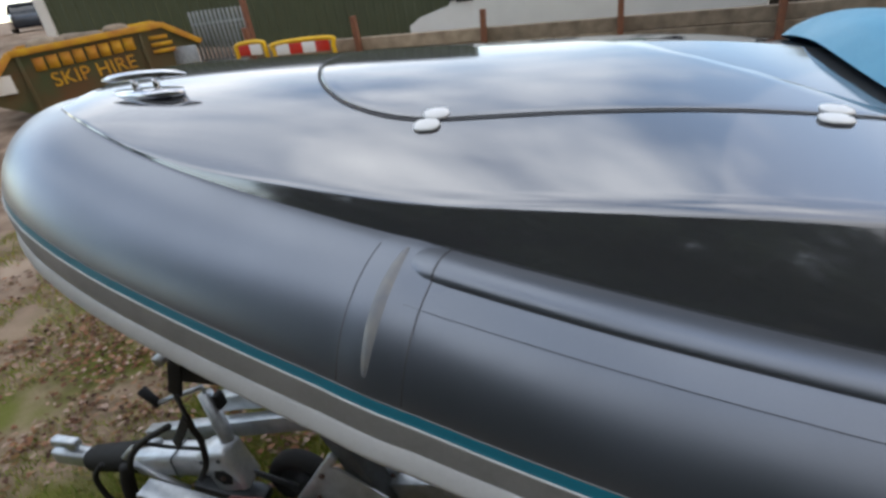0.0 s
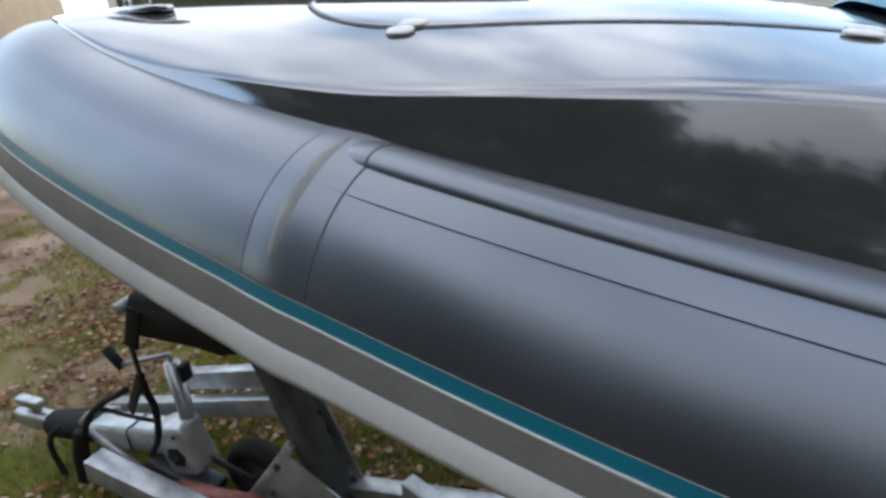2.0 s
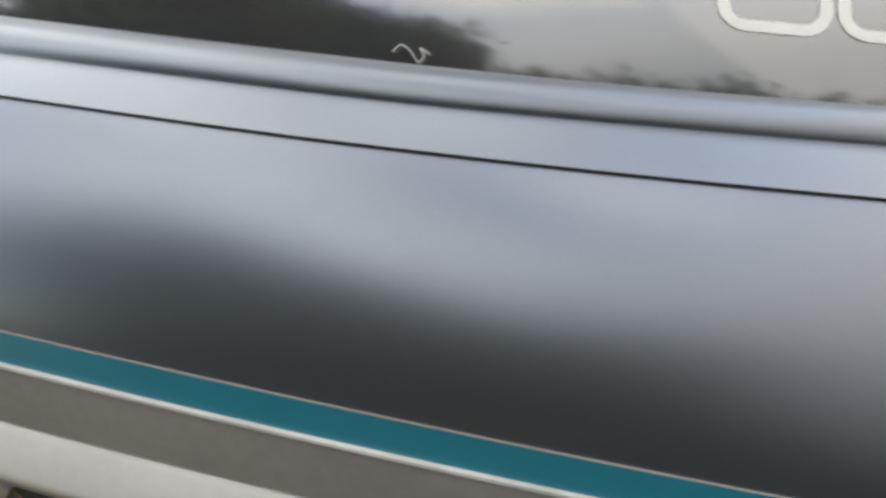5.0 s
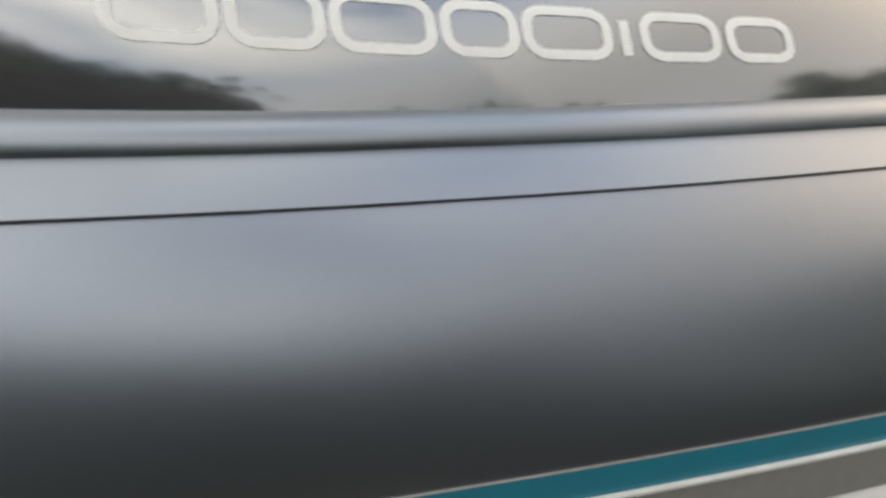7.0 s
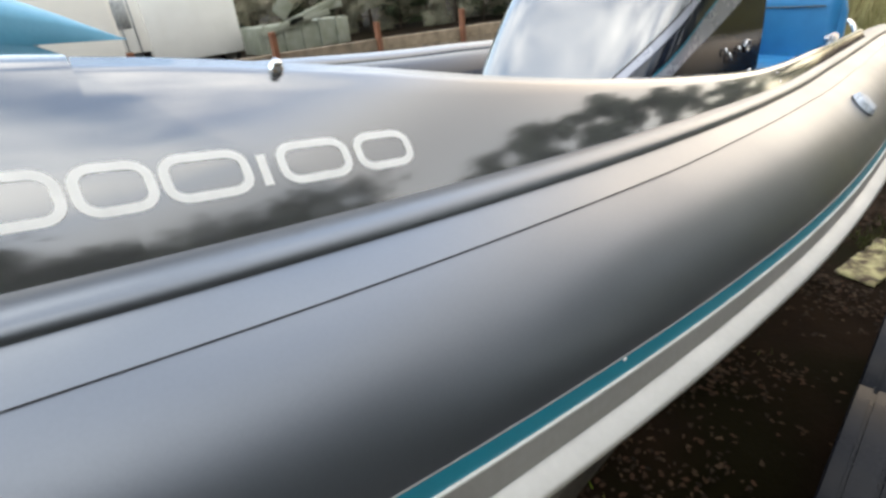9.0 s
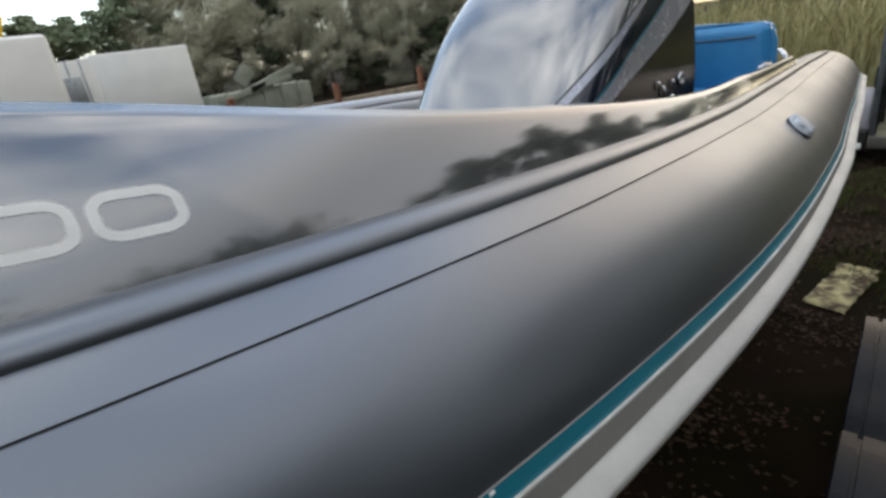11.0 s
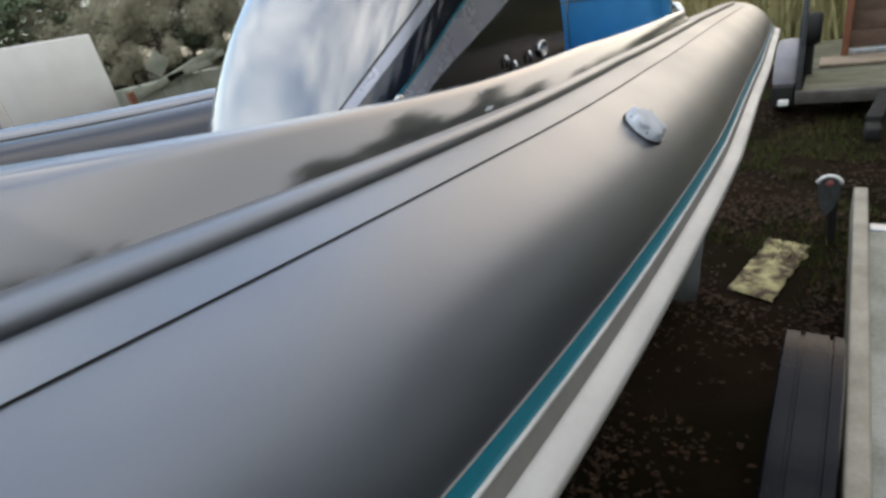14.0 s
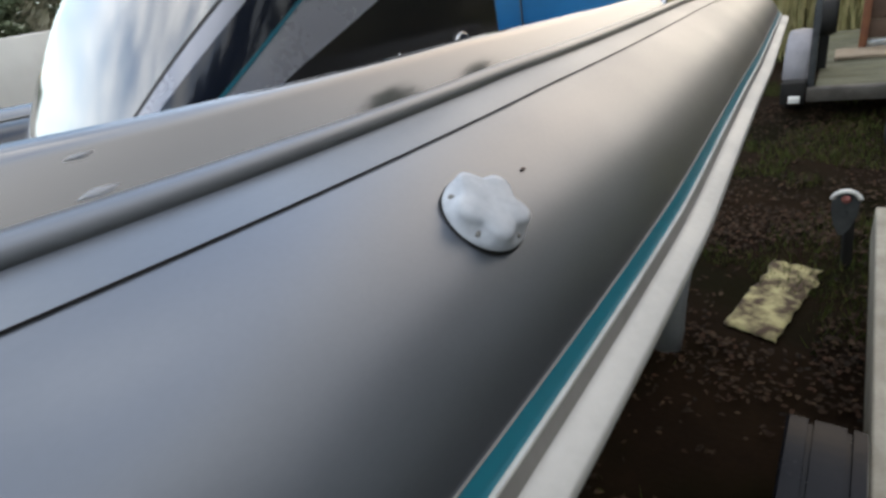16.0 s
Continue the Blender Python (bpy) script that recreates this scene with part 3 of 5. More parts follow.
def pad(x0, y0, x1, y1, z0, z1, round_=0.05, bulge=0.02, seg=5):
    """A padded cushion with round edges."""
    bm = boxed(x0, y0, z0, x1, y1, z1, 0)
    bmesh.ops.subdivide_edges(bm, edges=bm.edges[:], cuts=3, use_grid_fill=True)
    cx, cy, cz = (x0 + x1) / 2, (y0 + y1) / 2, (z0 + z1) / 2
    for v in bm.verts:
        u, w, t = (v.co.x - cx) / (x1 - x0) * 2, (v.co.y - cy) / (y1 - y0) * 2, (v.co.z - cz) / (z1 - z0) * 2
        v.co.x += bulge * u * (1 - w * w) * (1 - t * t)
        v.co.y += bulge * w * (1 - u * u) * (1 - t * t)
        v.co.z += bulge * t * (1 - u * u) * (1 - w * w)
    es = [e for e in bm.edges if len(e.link_faces) == 2 and e.calc_face_angle() > 0.9]
    bmesh.ops.bevel(bm, geom=es, offset=round_, segments=seg, affect="EDGES", profile=0.5)
    return bm


# sun pad behind the hatch: a thick rolled cushion
bm, rows = bmesh.new(), []
for k in range(25):
    t = math.pi * k / 24
    y = AXIS - 0.46 * math.cos(t)
    fx = 0.90 + 0.10 * (1 - math.sin(t))
    top = 0.098 * (math.sin(t) ** 0.45) + 0.002
    base = deck_z(min(1.15, 1.3), y)
    row = []
    for j in range(21):
        u = j / 20
        x = fx + (1.46 - fx) * u
        hgt = top * math.sin(math.pi * min(0.5, 0.02 + u * 1.6)) ** 0.6 * (1 if u < 0.5 else max(0.0, 1 - ((u - 0.5) / 0.5) ** 2.2))
        row.append((x, y, deck_z(min(x, 1.33), y) - 0.004 - 0.05 * max(0, x - 1.33) + hgt))
    rows.append(row)
grid(bm, rows)
part("sun_pad", bm, VINYL_PALE, boat, "pale blue padded vinyl sun cushion")

# snap stud and grab rail on the coaming
c = panel_point(1.538, panel_h(1.538) - 0.010)
bm = bmesh.new()
nrm = (station(1.58)[1] * 0.7 + Vector((0, 0, 0.7))).to_track_quat("Z", "X").to_matrix().to_4x4()
lathe(bm, [(0.001, 0.0), (0.008, 0.0), (0.008, 0.004), (0.004, 0.006), (0.0055, 0.011), (0.001, 0.012)], 16, Matrix.Translation(c) @ nrm)
part("stud", bm, STEEL, boat, "small chromed fastener stud")
bm = bmesh.new()
rail = [panel_point(1.62, panel_h(1.62), -0.02), panel_point(1.66, panel_h(1.66) + 0.004, -0.02), panel_point(1.75, panel_h(1.75) + 0.008, -0.02),
        panel_point(1.85, panel_h(1.85) + 0.005, -0.02), panel_point(1.89, panel_h(1.89) - 0.004, -0.02)]
rod(bm, spline(rail, 24), 0.0055)
part("grab_rail", bm, STEEL, boat, "bright stainless grab rail")
c = panel_point(2.62, panel_h(2.62) + 0.004, -0.015)
bm = bmesh.new()
rod(bm, [c + Vector((0.006 * math.cos(t), 0, 0.006 * math.sin(t) + 0.001)) for t in np.linspace(0, 2 * math.pi, 15)], 0.0025, 8, False)
part("pad_eye", bm, STEEL, boat, "chromed pad eye on the coaming")

# cockpit floor, hull and transom
bm, rows = bmesh.new(), []
for s in steps(1.30, 4.15, 0.15):
    p = station(s)[0]
    rows.append([(p.x, p.y + 0.10, p.z - 0.22), (p.x, AXIS, p.z - 0.23), (p.x, 2 * AXIS - p.y - 0.10, p.z - 0.22)])
grid(bm, rows)
part("cockpit_floor", bm, NAVY_FLOOR, boat, "dark navy cockpit floor", False)
bm, rows = bmesh.new(), []
for s in steps(-1.0, 4.15, 0.115):
    p = station(s)[0]
    keel = p.z - (0.30 + 0.38 * min(1, max(0, (s + 1.0) / 1.6)) ** 0.6)
    chine = p.z - 0.20 - 0.22 * min(1, max(0, (s + 1.0) / 1.2)) ** 0.7
    py = p.y + 0.06
    rows.append([(p.x, py, p.z - 0.12), (p.x, py + (AXIS - py) * 0.12, chine), (p.x, py + (AXIS - py) * 0.55, (chine + keel) / 2 - 0.02), (p.x, AXIS, keel),
                 (p.x, 2 * AXIS - (py + (AXIS - py) * 0.55), (chine + keel) / 2 - 0.02), (p.x, 2 * AXIS - (py + (AXIS - py) * 0.12), chine), (p.x, 2 * AXIS - py, p.z - 0.12)])
grid(bm, rows)
part("hull", bm, GEL_NAVY, boat, "dark gelcoat vee hull")
p = station(4.15)[0]
part("transom", boxed(p.x - 0.05, p.y + 0.12, p.z - 0.55, p.x + 0.02, 2 * AXIS - p.y - 0.12, p.z + 0.12, 0.01), GEL, boat)

# console: raked, rounded body with bands swept over its port shoulder
_t = np.linspace(0, math.pi / 2, 801)
_arc = np.concatenate([[0.0], np.cumsum(np.hypot(np.diff(0.24 * (1 - np.abs(np.cos(_t)) ** 0.60)), np.diff(0.42 * np.sin(_t) ** 0.60)))])


def console_point(u, z):
    """u runs round the section from the starboard side (-1) over the front (0) to the port side (1)."""
    back = 3.75
    front = float(smooth_line([0.9, 1.35, 1.5, 1.6, 1.7, 1.8, 1.9, 2.0], [2.42, 2.815, 2.915, 2.985, 3.065, 3.17, 3.30, 3.46], z))
    half = 0.425 - 0.10 * max(0.0, z - 1.5) ** 1.3
    ex, deep = 0.60, 0.24
    if abs(u) <= 0.62:
        t = math.copysign(float(np.interp(abs(u) / 0.62 * _arc[-1], _arc, _t)), u)
        x = front + deep * (1 - abs(math.cos(t)) ** ex)
        y = half * math.copysign(abs(math.sin(t)) ** ex, math.sin(t)) if u else 0.0
    else:
        q = (abs(u) - 0.62) / 0.38
        x = front + deep + (back - front - deep) * q
        y = math.copysign(half, u)
    return Vector((x, AXIS - 0.02 - y, z))


def console_patch(u0, u1, z0, z1, lift, nu=20, nz=26, edge=None):
    bm, rows = bmesh.new(), []
    for i in range(nz + 1):
        z = z0 + (z1 - z0) * i / nz
        a = u0(z) if callable(u0) else u0
        b = u1(z) if callable(u1) else u1
        row = []
        for j in range(nu + 1):
            u = a + (b - a) * j / nu
            p = console_point(u, z)
            e = console_point(min(u + 0.01, 1), z) - console_point(max(u - 0.01, -1), z)
            n = Vector((-e.y, e.x, 0)).normalized()
            n = n if n.dot(p - Vector((3.4, AXIS, z))) > 0 else -n
            row.append(p + n * lift)
            if edge and j in (0, nu):
                row.insert(len(row) - (1 if j == 0 else 0), p - n * 0.004)
        rows.append(row)
    if not edge:
        return grid(bm, rows)
    for i, j in ((0, 2), (1, nu + 2), (nu + 1, nu + 3)):
        grid(bm, [r[i:j] for r in rows])
    return bm


Z0, Z1 = 0.98, 1.90


def sweep(u, k, z):
    d = z - 1.46
    return max(-0.9, min(u + k * d, 0.99))


bm = console_patch(-1, 1, Z0, Z1, 0, 90, 30)
top = [v.co.copy() for v in bm.verts][-91:]
bm.faces.new([bm.verts.new(p) for p in top])
console = part("console", bm, GEL, boat, "glossy graphite steering console, raked back")
part("groove", console_patch(lambda z: sweep(0.310, 0.88, z), lambda z: sweep(0.320, 0.88, z), Z0, Z1, 0.0015, 2, 40, True), SEAM, console, "black panel gap")
part("navy_band", console_patch(lambda z: sweep(0.360, 0.92, z), lambda z: sweep(0.447, 1.10, z), Z0, Z1, 0.002, 8, 40, True), GEL_NAVY, console, "dark navy gloss band")
part("skylit_strip", console_patch(lambda z: sweep(0.3205, 0.88, z), lambda z: sweep(0.3595, 0.92, z), Z0, Z1, 0.0018, 4, 40, True), GEL_SKYLIT, console, "strip with the sky's lavender reflection painted in")
part("skylit_flank", console_patch(lambda z: sweep(0.4605, 1.10, z), lambda z: min(sweep(0.56, 1.55, z), 0.985), Z0, Z1, 0.0022, 10, 40, True), GEL_SKYLIT, console, "flank with the sky's lavender reflection painted in")
part("teal_line", console_patch(lambda z: sweep(0.449, 1.10, z), lambda z: sweep(0.460, 1.10, z), Z0, Z1, 0.0035, 2, 40, True), TEAL, console, "thin teal pinstripe")
part("side_panel", console_patch(lambda z: min(sweep(0.56, 1.55, z), 0.985), 1.0, Z0, Z1, 0.003, 8, 40, True), GEL_DARK, console, "black gloss side panel")
bm = bmesh.new()
lathe(bm, [(0.001, 0.005), (0.015, 0.005), (0.017, 0.008), (0.020, 0.010), (0.024, 0.007), (0.025, -0.004)], 28, Matrix.Translation((3.60, 0.150, 1.462)) @ Matrix.Rotation(radians(90), 4, "X"))
part("speaker_trim", bm, STEEL, console, "round chromed trim ring")
for x, z, h in ((3.44, 1.42, 0.04), (3.40, 1.45, 0.03), (3.52, 1.44, 0.03)):
    part("latch", rod(bmesh.new(), [(x, 0.146, z), (x + 0.006, 0.140, z + h * 0.5), (x, 0.146, z + h)], 0.004), STEEL, console, "chromed latch handle")

# aft bench in blue vinyl
bench = part("bench_base", boxed(3.95, 0.12, 0.90, 4.30, 1.08, 1.22, 0.02), LINER, boat, "pale moulded bench base")
part("seat_cushion", pad(3.88, 0.08, 4.26, 1.12, 1.20, 1.335, 0.03, 0.012), VINYL_BLUE, bench, "bright blue vinyl seat cushion")
part("backrest", pad(4.20, 0.02, 4.34, 1.18, 1.27, 1.60, 0.045, 0.02), VINYL_BLUE, bench, "bright blue padded vinyl backrest")
part("piping", rod(bmesh.new(), [(4.196, 0.07 + k * 0.106, 1.545) for k in range(11)], 0.0035), VINYL_GREY, bench)
part("bolster", pad(3.86, 0.30, 3.98, 0.37, 1.22, 1.56, 0.025, 0.01), VINYL_GREY, bench, "blue grey side bolster")
part("seam", rod(bmesh.new(), [(4.187, 0.36, 1.30), (4.183, 0.36, 1.45), (4.19, 0.36, 1.58)], 0.003), VINYL_GREY, bench)
bm = bmesh.new()
rod(bm, spline([(4.34, -0.02, 1.33), (4.35, -0.02, 1.42), (4.40, 0.02, 1.46), (4.46, 0.06, 1.43), (4.47, 0.06, 1.30)], 20), 0.011)
part("stern_rail", bm, STEEL, boat, "bright stainless stern rail")
part("stern_cleat", pad(4.14, 0.00, 4.22, 0.04, 1.40, 1.435, 0.012, 0.004), STEEL, boat, "polished stern cleat")

# ---- boat trailer ----
trailer = thing("boat_trailer", (0, 0, 0), "galvanised braked boat trailer under the boat", "trailer")
for sgn in (-1, 1):
    part("side_rail", beam(bmesh.new(), (-0.10, AXIS + sgn * 0.14, 0.40), (1.3, AXIS + sgn * 0.69, 0.41), 0.06, 0.10), GALV, trailer)
    part("side_rail", beam(bmesh.new(), (1.28, AXIS + sgn * 0.715, 0.41), (4.5, AXIS + sgn * 0.50, 0.41), 0.085, 0.10), RAIL_WORN, trailer, "weathered galvanised side rail")
part("drawbar", beam(bmesh.new(), (-1.80, 0.66, 0.17), (-0.72, 0.62, 0.49), 0.06, 0.09), GALV, trailer, "galvanised box section rail")
part("drawbar", beam(bmesh.new(), (-1.30, 0.70, 0.435), (-0.80, 0.68, 0.575), 0.06, 0.09), GALV, trailer, "galvanised box section rail")
part("drawbar", beam(bmesh.new(), (-1.50, 0.30, 0.235), (-0.70, 0.30, 0.085), 0.09, 0.11), GALV, trailer, "galvanised side member")
part("drawbar", beam(bmesh.new(), (-0.43, 0.54, 0.20), (0.9, 0.54, 0.43), 0.07, 0.10), GALV, trailer, "galvanised box section rail")
post = part("winch_post", beam(bmesh.new(), (-0.72, 0.53, 0.98), (-0.40, 0.49, 0.16), 0.10, 0.10), GALV_DARK, trailer, "dark steel winch post")
part("post_plate", beam(bmesh.new(), (-0.58, 0.60, 0.68), (-0.36, 0.57, 0.16), 0.012, 0.10), GALV, trailer, "bolted galvanised plate beside the post")
part("brace", beam(bmesh.new(), (-0.57, 0.45, 0.47), (-0.88, 0.43, 0.04), 0.03, 0.04), GALV_BRIGHT, trailer, "pale diagonal brace")
bm = bmesh.new()
plate = [(-0.63, 0.42), (-0.56, 0.42), (-0.36, 0.27), (-0.36, 0.17), (-0.80, 0.13), (-0.78, 0.20)]
near, far = [bm.verts.new((x, 0.432, z)) for x, z in plate], [bm.verts.new((x, 0.440, z)) for x, z in plate]
bm.faces.new(near)
bm.faces.new(far)
for k in range(6):
    bm.faces.new((near[k], near[(k + 1) % 6], far[(k + 1) % 6], far[k]))
part("gusset", bm, GALV_BRIGHT, trailer, "bolted steel gusset plate", False)
for bx, by, bz in ((-0.64, 0.432, 0.36), (-0.69, 0.432, 0.21), (-0.50, 0.432, 0.22), (-0.50, 0.56, 0.56), (-0.47, 0.56, 0.48), (-0.38, 0.55, 0.26)):
    part("bolt", lathe(bmesh.new(), [(0.001, 0), (0.015, 0), (0.015, 0.010), (0.001, 0.011)], 6, Matrix.Translation((bx, by, bz)) @ Matrix.Rotation(radians(90), 4, "X")), RUST_BOLT, trailer)
damper = part("damper", rod(bmesh.new(), [(-1.13, 0.37, 0.145), (-0.97, 0.37, 0.165), (-0.96, 0.37, 0.166), (-0.70, 0.37, 0.205)], [0.036, 0.036, 0.032, 0.032], 16), RED_PAINT, trailer, "faded red overrun damper")
part("damper_eye", rod(bmesh.new(), [(-1.17, 0.37, 0.14), (-1.125, 0.37, 0.146)], 0.022, 12), GALV, damper)
# coupling head, gaiter and cast housing
bm = boxed(-2.25, 0.43, 0.13, -2.02, 0.51, 0.22, 0.02, None)
head = part("coupling", bm, GALV, trailer, "steel coupling head")
part("coupling_handle", boxed(-2.22, 0.445, 0.245, -2.06, 0.495, 0.295, 0.012), GALV, head)
part("coupling_handle", rod(bmesh.new(), [(-2.10, 0.47, 0.20), (-2.14, 0.47, 0.27)], 0.02), GALV, head)
bm = bmesh.new()
gm = Matrix.Translation((-2.02, 0.465, 0.175)) @ Matrix.Rotation(radians(77), 4, "Y")
lathe(bm, [(0.045, 0.0)] + [(0.055 + 0.010 * (k % 2) + 0.001 * k, 0.02 + 0.026 * k) for k in range(14)] + [(0.05, 0.40)], 24, gm)
part("gaiter", bm, RUBBER, trailer, "black ribbed rubber gaiter")
tube_bm = beam(bmesh.new(), (-1.66, 0.46, 0.25), (-1.16, 0.48, 0.32), 0.13, 0.125, 0.03)
ctube = part("coupling_tube", tube_bm, GALV_BRIGHT, trailer, "bright galvanised coupling body")
part("ring_seam", rod(bmesh.new(), [(-1.40, 0.47 + 0.068 * math.copysign(min(1, abs(1.3 * math.cos(a))), math.cos(a)), 0.287 + 0.066 * math.copysign(min(1, abs(1.3 * math.sin(a))), math.sin(a))) for a in np.linspace(0, 2 * math.pi, 33)], 0.004, 6, False), GALV_DARK, ctube)
hm = Matrix.Translation((-1.14, 0.475, 0.285)) @ Matrix.Rotation(radians(-14), 4, "Y")
clamp = part("jack_clamp", boxed(-0.10, -0.065, -0.115, 0.075, 0.065, 0.13, 0.025, hm), GALV_BRIGHT, trailer, "cast jockey wheel clamp")
part("clamp_recess", lathe(bmesh.new(), [(0.001, 0.0), (0.048, 0.0), (0.052, 0.006), (0.042, 0.007), (0.001, 0.004)], 6, hm @ Matrix.Translation((-0.005, -0.063, -0.01)) @ Matrix.Rotation(radians(90), 4, "X")), RUBBER, clamp, "dark hexagonal recess")
part("clamp_nut", lathe(bmesh.new(), [(0.001, 0.0), (0.013, 0.0), (0.013, 0.012), (0.001, 0.013)], 6, hm @ Matrix.Translation((-0.005, -0.066, -0.01)) @ Matrix.Rotation(radians(90), 4, "X")), RUST_BOLT, clamp)
for k in range(2):
    part("clamp_nut", lathe(bmesh.new(), [(0.001, 0.0), (0.010, 0.0), (0.010, 0.010), (0.001, 0.011)], 6, hm @ Matrix.Translation((-0.065 + 0.10 * k, -0.064, 0.095)) @ Matrix.Rotation(radians(90), 4, "X")), GALV_DARK, clamp)
part("clamp_foot", beam(bmesh.new(), (-1.34, 0.45, 0.17), (-1.00, 0.45, 0.10), 0.10, 0.06), GALV_DARK, trailer)
jack = part("jack_tube", rod(bmesh.new(), [(-1.10, 0.49, 0.20), (-1.13, 0.50, 0.40), (-1.18, 0.534, 0.665)], 0.032, 18), GALV, trailer, "galvanised jockey wheel stem")
part("jack_collar", boxed(-1.145, 0.52, 0.58, -1.115, 0.57, 0.66, 0.008), RUBBER, jack, "black clamp handle")
part("crank", rod(bmesh.new(), [(-1.18, 0.534, 0.66), (-1.18, 0.534, 0.70), (-1.25, 0.48, 0.70), (-1.34, 0.44, 0.68)], 0.011), GALV, jack)
part("crank_grip", rod(bmesh.new(), [(-1.34, 0.44, 0.665), (-1.365, 0.44, 0.70), (-1.40, 0.44, 0.75)], [0.018, 0.020, 0.022]), RUBBER, jack, "black crank grip")
wm = Matrix.Translation((-0.86, 0.56, 0.135)) @ Matrix.Rotation(radians(90), 4, "X")
tyre = part("jockey_wheel", lathe(bmesh.new(), [(0.10, -0.04), (0.13, -0.045), (0.155, -0.038), (0.165, 0.0), (0.155, 0.038), (0.13, 0.045), (0.10, 0.04), (0.10, -0.04)], 40, wm), RUBBER, trailer, "black solid rubber jockey wheel")
part("wheel_rim", lathe(bmesh.new(), [(0.02, -0.035), (0.03, -0.02), (0.095, -0.016), (0.102, -0.028), (0.102, 0.028), (0.095, 0.016), (0.03, 0.02), (0.02, 0.035)], 28, wm), GALV_DARK, tyre)
part("wheel_fork", beam(bmesh.new(), (-0.86, 0.51, 0.135), (-1.10, 0.49, 0.24), 0.012, 0.04), GALV_DARK, trailer)
part("bow_support", pad(-1.02, 0.30, -0.58, 0.90, 0.95, 1.13, 0.04, 0.02), RUBBER, trailer, "black rubber bow chock")
part("chock_bracket", beam(bmesh.new(), (-1.00, 0.33, 1.03), (-0.66, 0.36, 0.96), 0.05, 0.07), RUBBER, trailer, "dark steel bracket")
part("chock_pin", rod(bmesh.new(), [(-1.02, 0.28, 1.08), (-1.02, 0.36, 1.085)], 0.022, 12), GALV, trailer)
# hanging straps, brake and light cables
part("strap", beam(bmesh.new(), (-0.93, 0.27, 1.10), (-0.99, 0.265, 0.95), 0.010, 0.050, 0.001), RUBBER, trailer, "black webbing strap")
part("strap", beam(bmesh.new(), (-0.99, 0.265, 0.955), (-1.00, 0.27, 0.82), 0.010, 0.046, 0.001), RUBBER, trailer, "black webbing strap")
part("strap", beam(bmesh.new(), (-0.995, 0.27, 0.83), (-1.22, 0.34, 0.56), 0.010, 0.040, 0.001), RUBBER, trailer, "black webbing strap")
for pts, r in (([(-1.00, 0.27, 0.83), (-1.05, 0.31, 0.70), (-1.08, 0.34, 0.60), (-1.12, 0.345, 0.45), (-1.20, 0.35, 0.33)], 0.013), ([(-1.78, 0.36, 0.30), (-1.83, 0.34, 0.24), (-1.85, 0.34, 0.14), (-1.82, 0.34, -0.01)], 0.013),
               ([(-1.24, 0.36, 0.64), (-1.44, 0.36, 0.51), (-1.58, 0.36, 0.36), (-1.66, 0.36, 0.15), (-1.68, 0.36, -0.01)], 0.014), ([(-1.63, 0.36, 0.32), (-1.66, 0.34, 0.2), (-1.70, 0.34, 0.0)], 0.026),
               ([(-1.60, 0.40, 0.36), (-1.50, 0.38, 0.47), (-1.36, 0.40, 0.45), (-1.20, 0.42, 0.44)], 0.009)):
    part("cable", rod(bmesh.new(), spline(pts, 26), r), RUBBER, trailer, "black cable")
part("brake_rod", rod(bmesh.new(), [(-1.62, 0.39, 0.30), (-1.36, 0.39, 0.17)], 0.016), GALV_BRIGHT, trailer, "bright brake lever")
part("handbrake", rod(bmesh.new(), spline([(-1.66, 0.40, 0.33), (-1.55, 0.40, 0.42), (-1.42, 0.42, 0.45)], 12), 0.017), GALV, trailer)
# trailer wheels, mudguards and uprights under the boat
def road_wheel(parent, x, y, z=0.30, r=0.30, w=0.17, name="wheel"):
    m = Matrix.Translation((x, y, z)) @ Matrix.Rotation(radians(90), 4, "X")
    ty = part(name, lathe(bmesh.new(), [(r * 0.6, -w / 2), (r * 0.92, -w / 2), (r, -w * 0.36), (r, w * 0.36), (r * 0.92, w / 2), (r * 0.6, w / 2), (r * 0.58, 0), (r * 0.6, -w / 2)], 40, m), RUBBER, parent, "black road tyre")
    part("rim", lathe(bmesh.new(), [(0.03, w * 0.30), (r * 0.35, w * 0.34), (r * 0.55, w * 0.2), (r * 0.6, w * 0.42), (r * 0.6, -w * 0.42), (r * 0.3, -w * 0.1), (0.03, -w * 0.1)], 28, m), GALV, ty)
    return ty


FENDER = surface("grey_plastic_fender", (0.20, 0.205, 0.215), (0.13, 0.134, 0.142), 6, 0.4, 0.1)
for wx in (4.47,):
    for wy, q in ((0.17, 1), (2 * AXIS - 0.17, -1)):
        road_wheel(trailer, wx, wy)
        bm, rows = bmesh.new(), []
        for k in range(13):
            a = radians(120 + 60 * k / 12)
            rows.append([(wx + rr * math.cos(a), wy + q * yy, 0.42 + rr * 0.92 * math.sin(a)) for yy, rr in ((-0.325, 0.335), (-0.328, 0.355), (-0.312, 0.366), (-0.28, 0.368), (0.09, 0.368), (0.11, 0.36))])
        rows.append([(x, y + q * (0.012 if k < 3 else 0.0), 0.34) for k, (x, y, z) in enumerate(rows[-1])])
        rows.append([(x + 0.006, y + q * (0.03 if k < 3 else 0.0), 0.325) for k, (x, y, z) in enumerate(rows[-1])])
        grid(bm, rows)
        part("mudguard", bm, FENDER, trailer, "grey plastic mudguard")

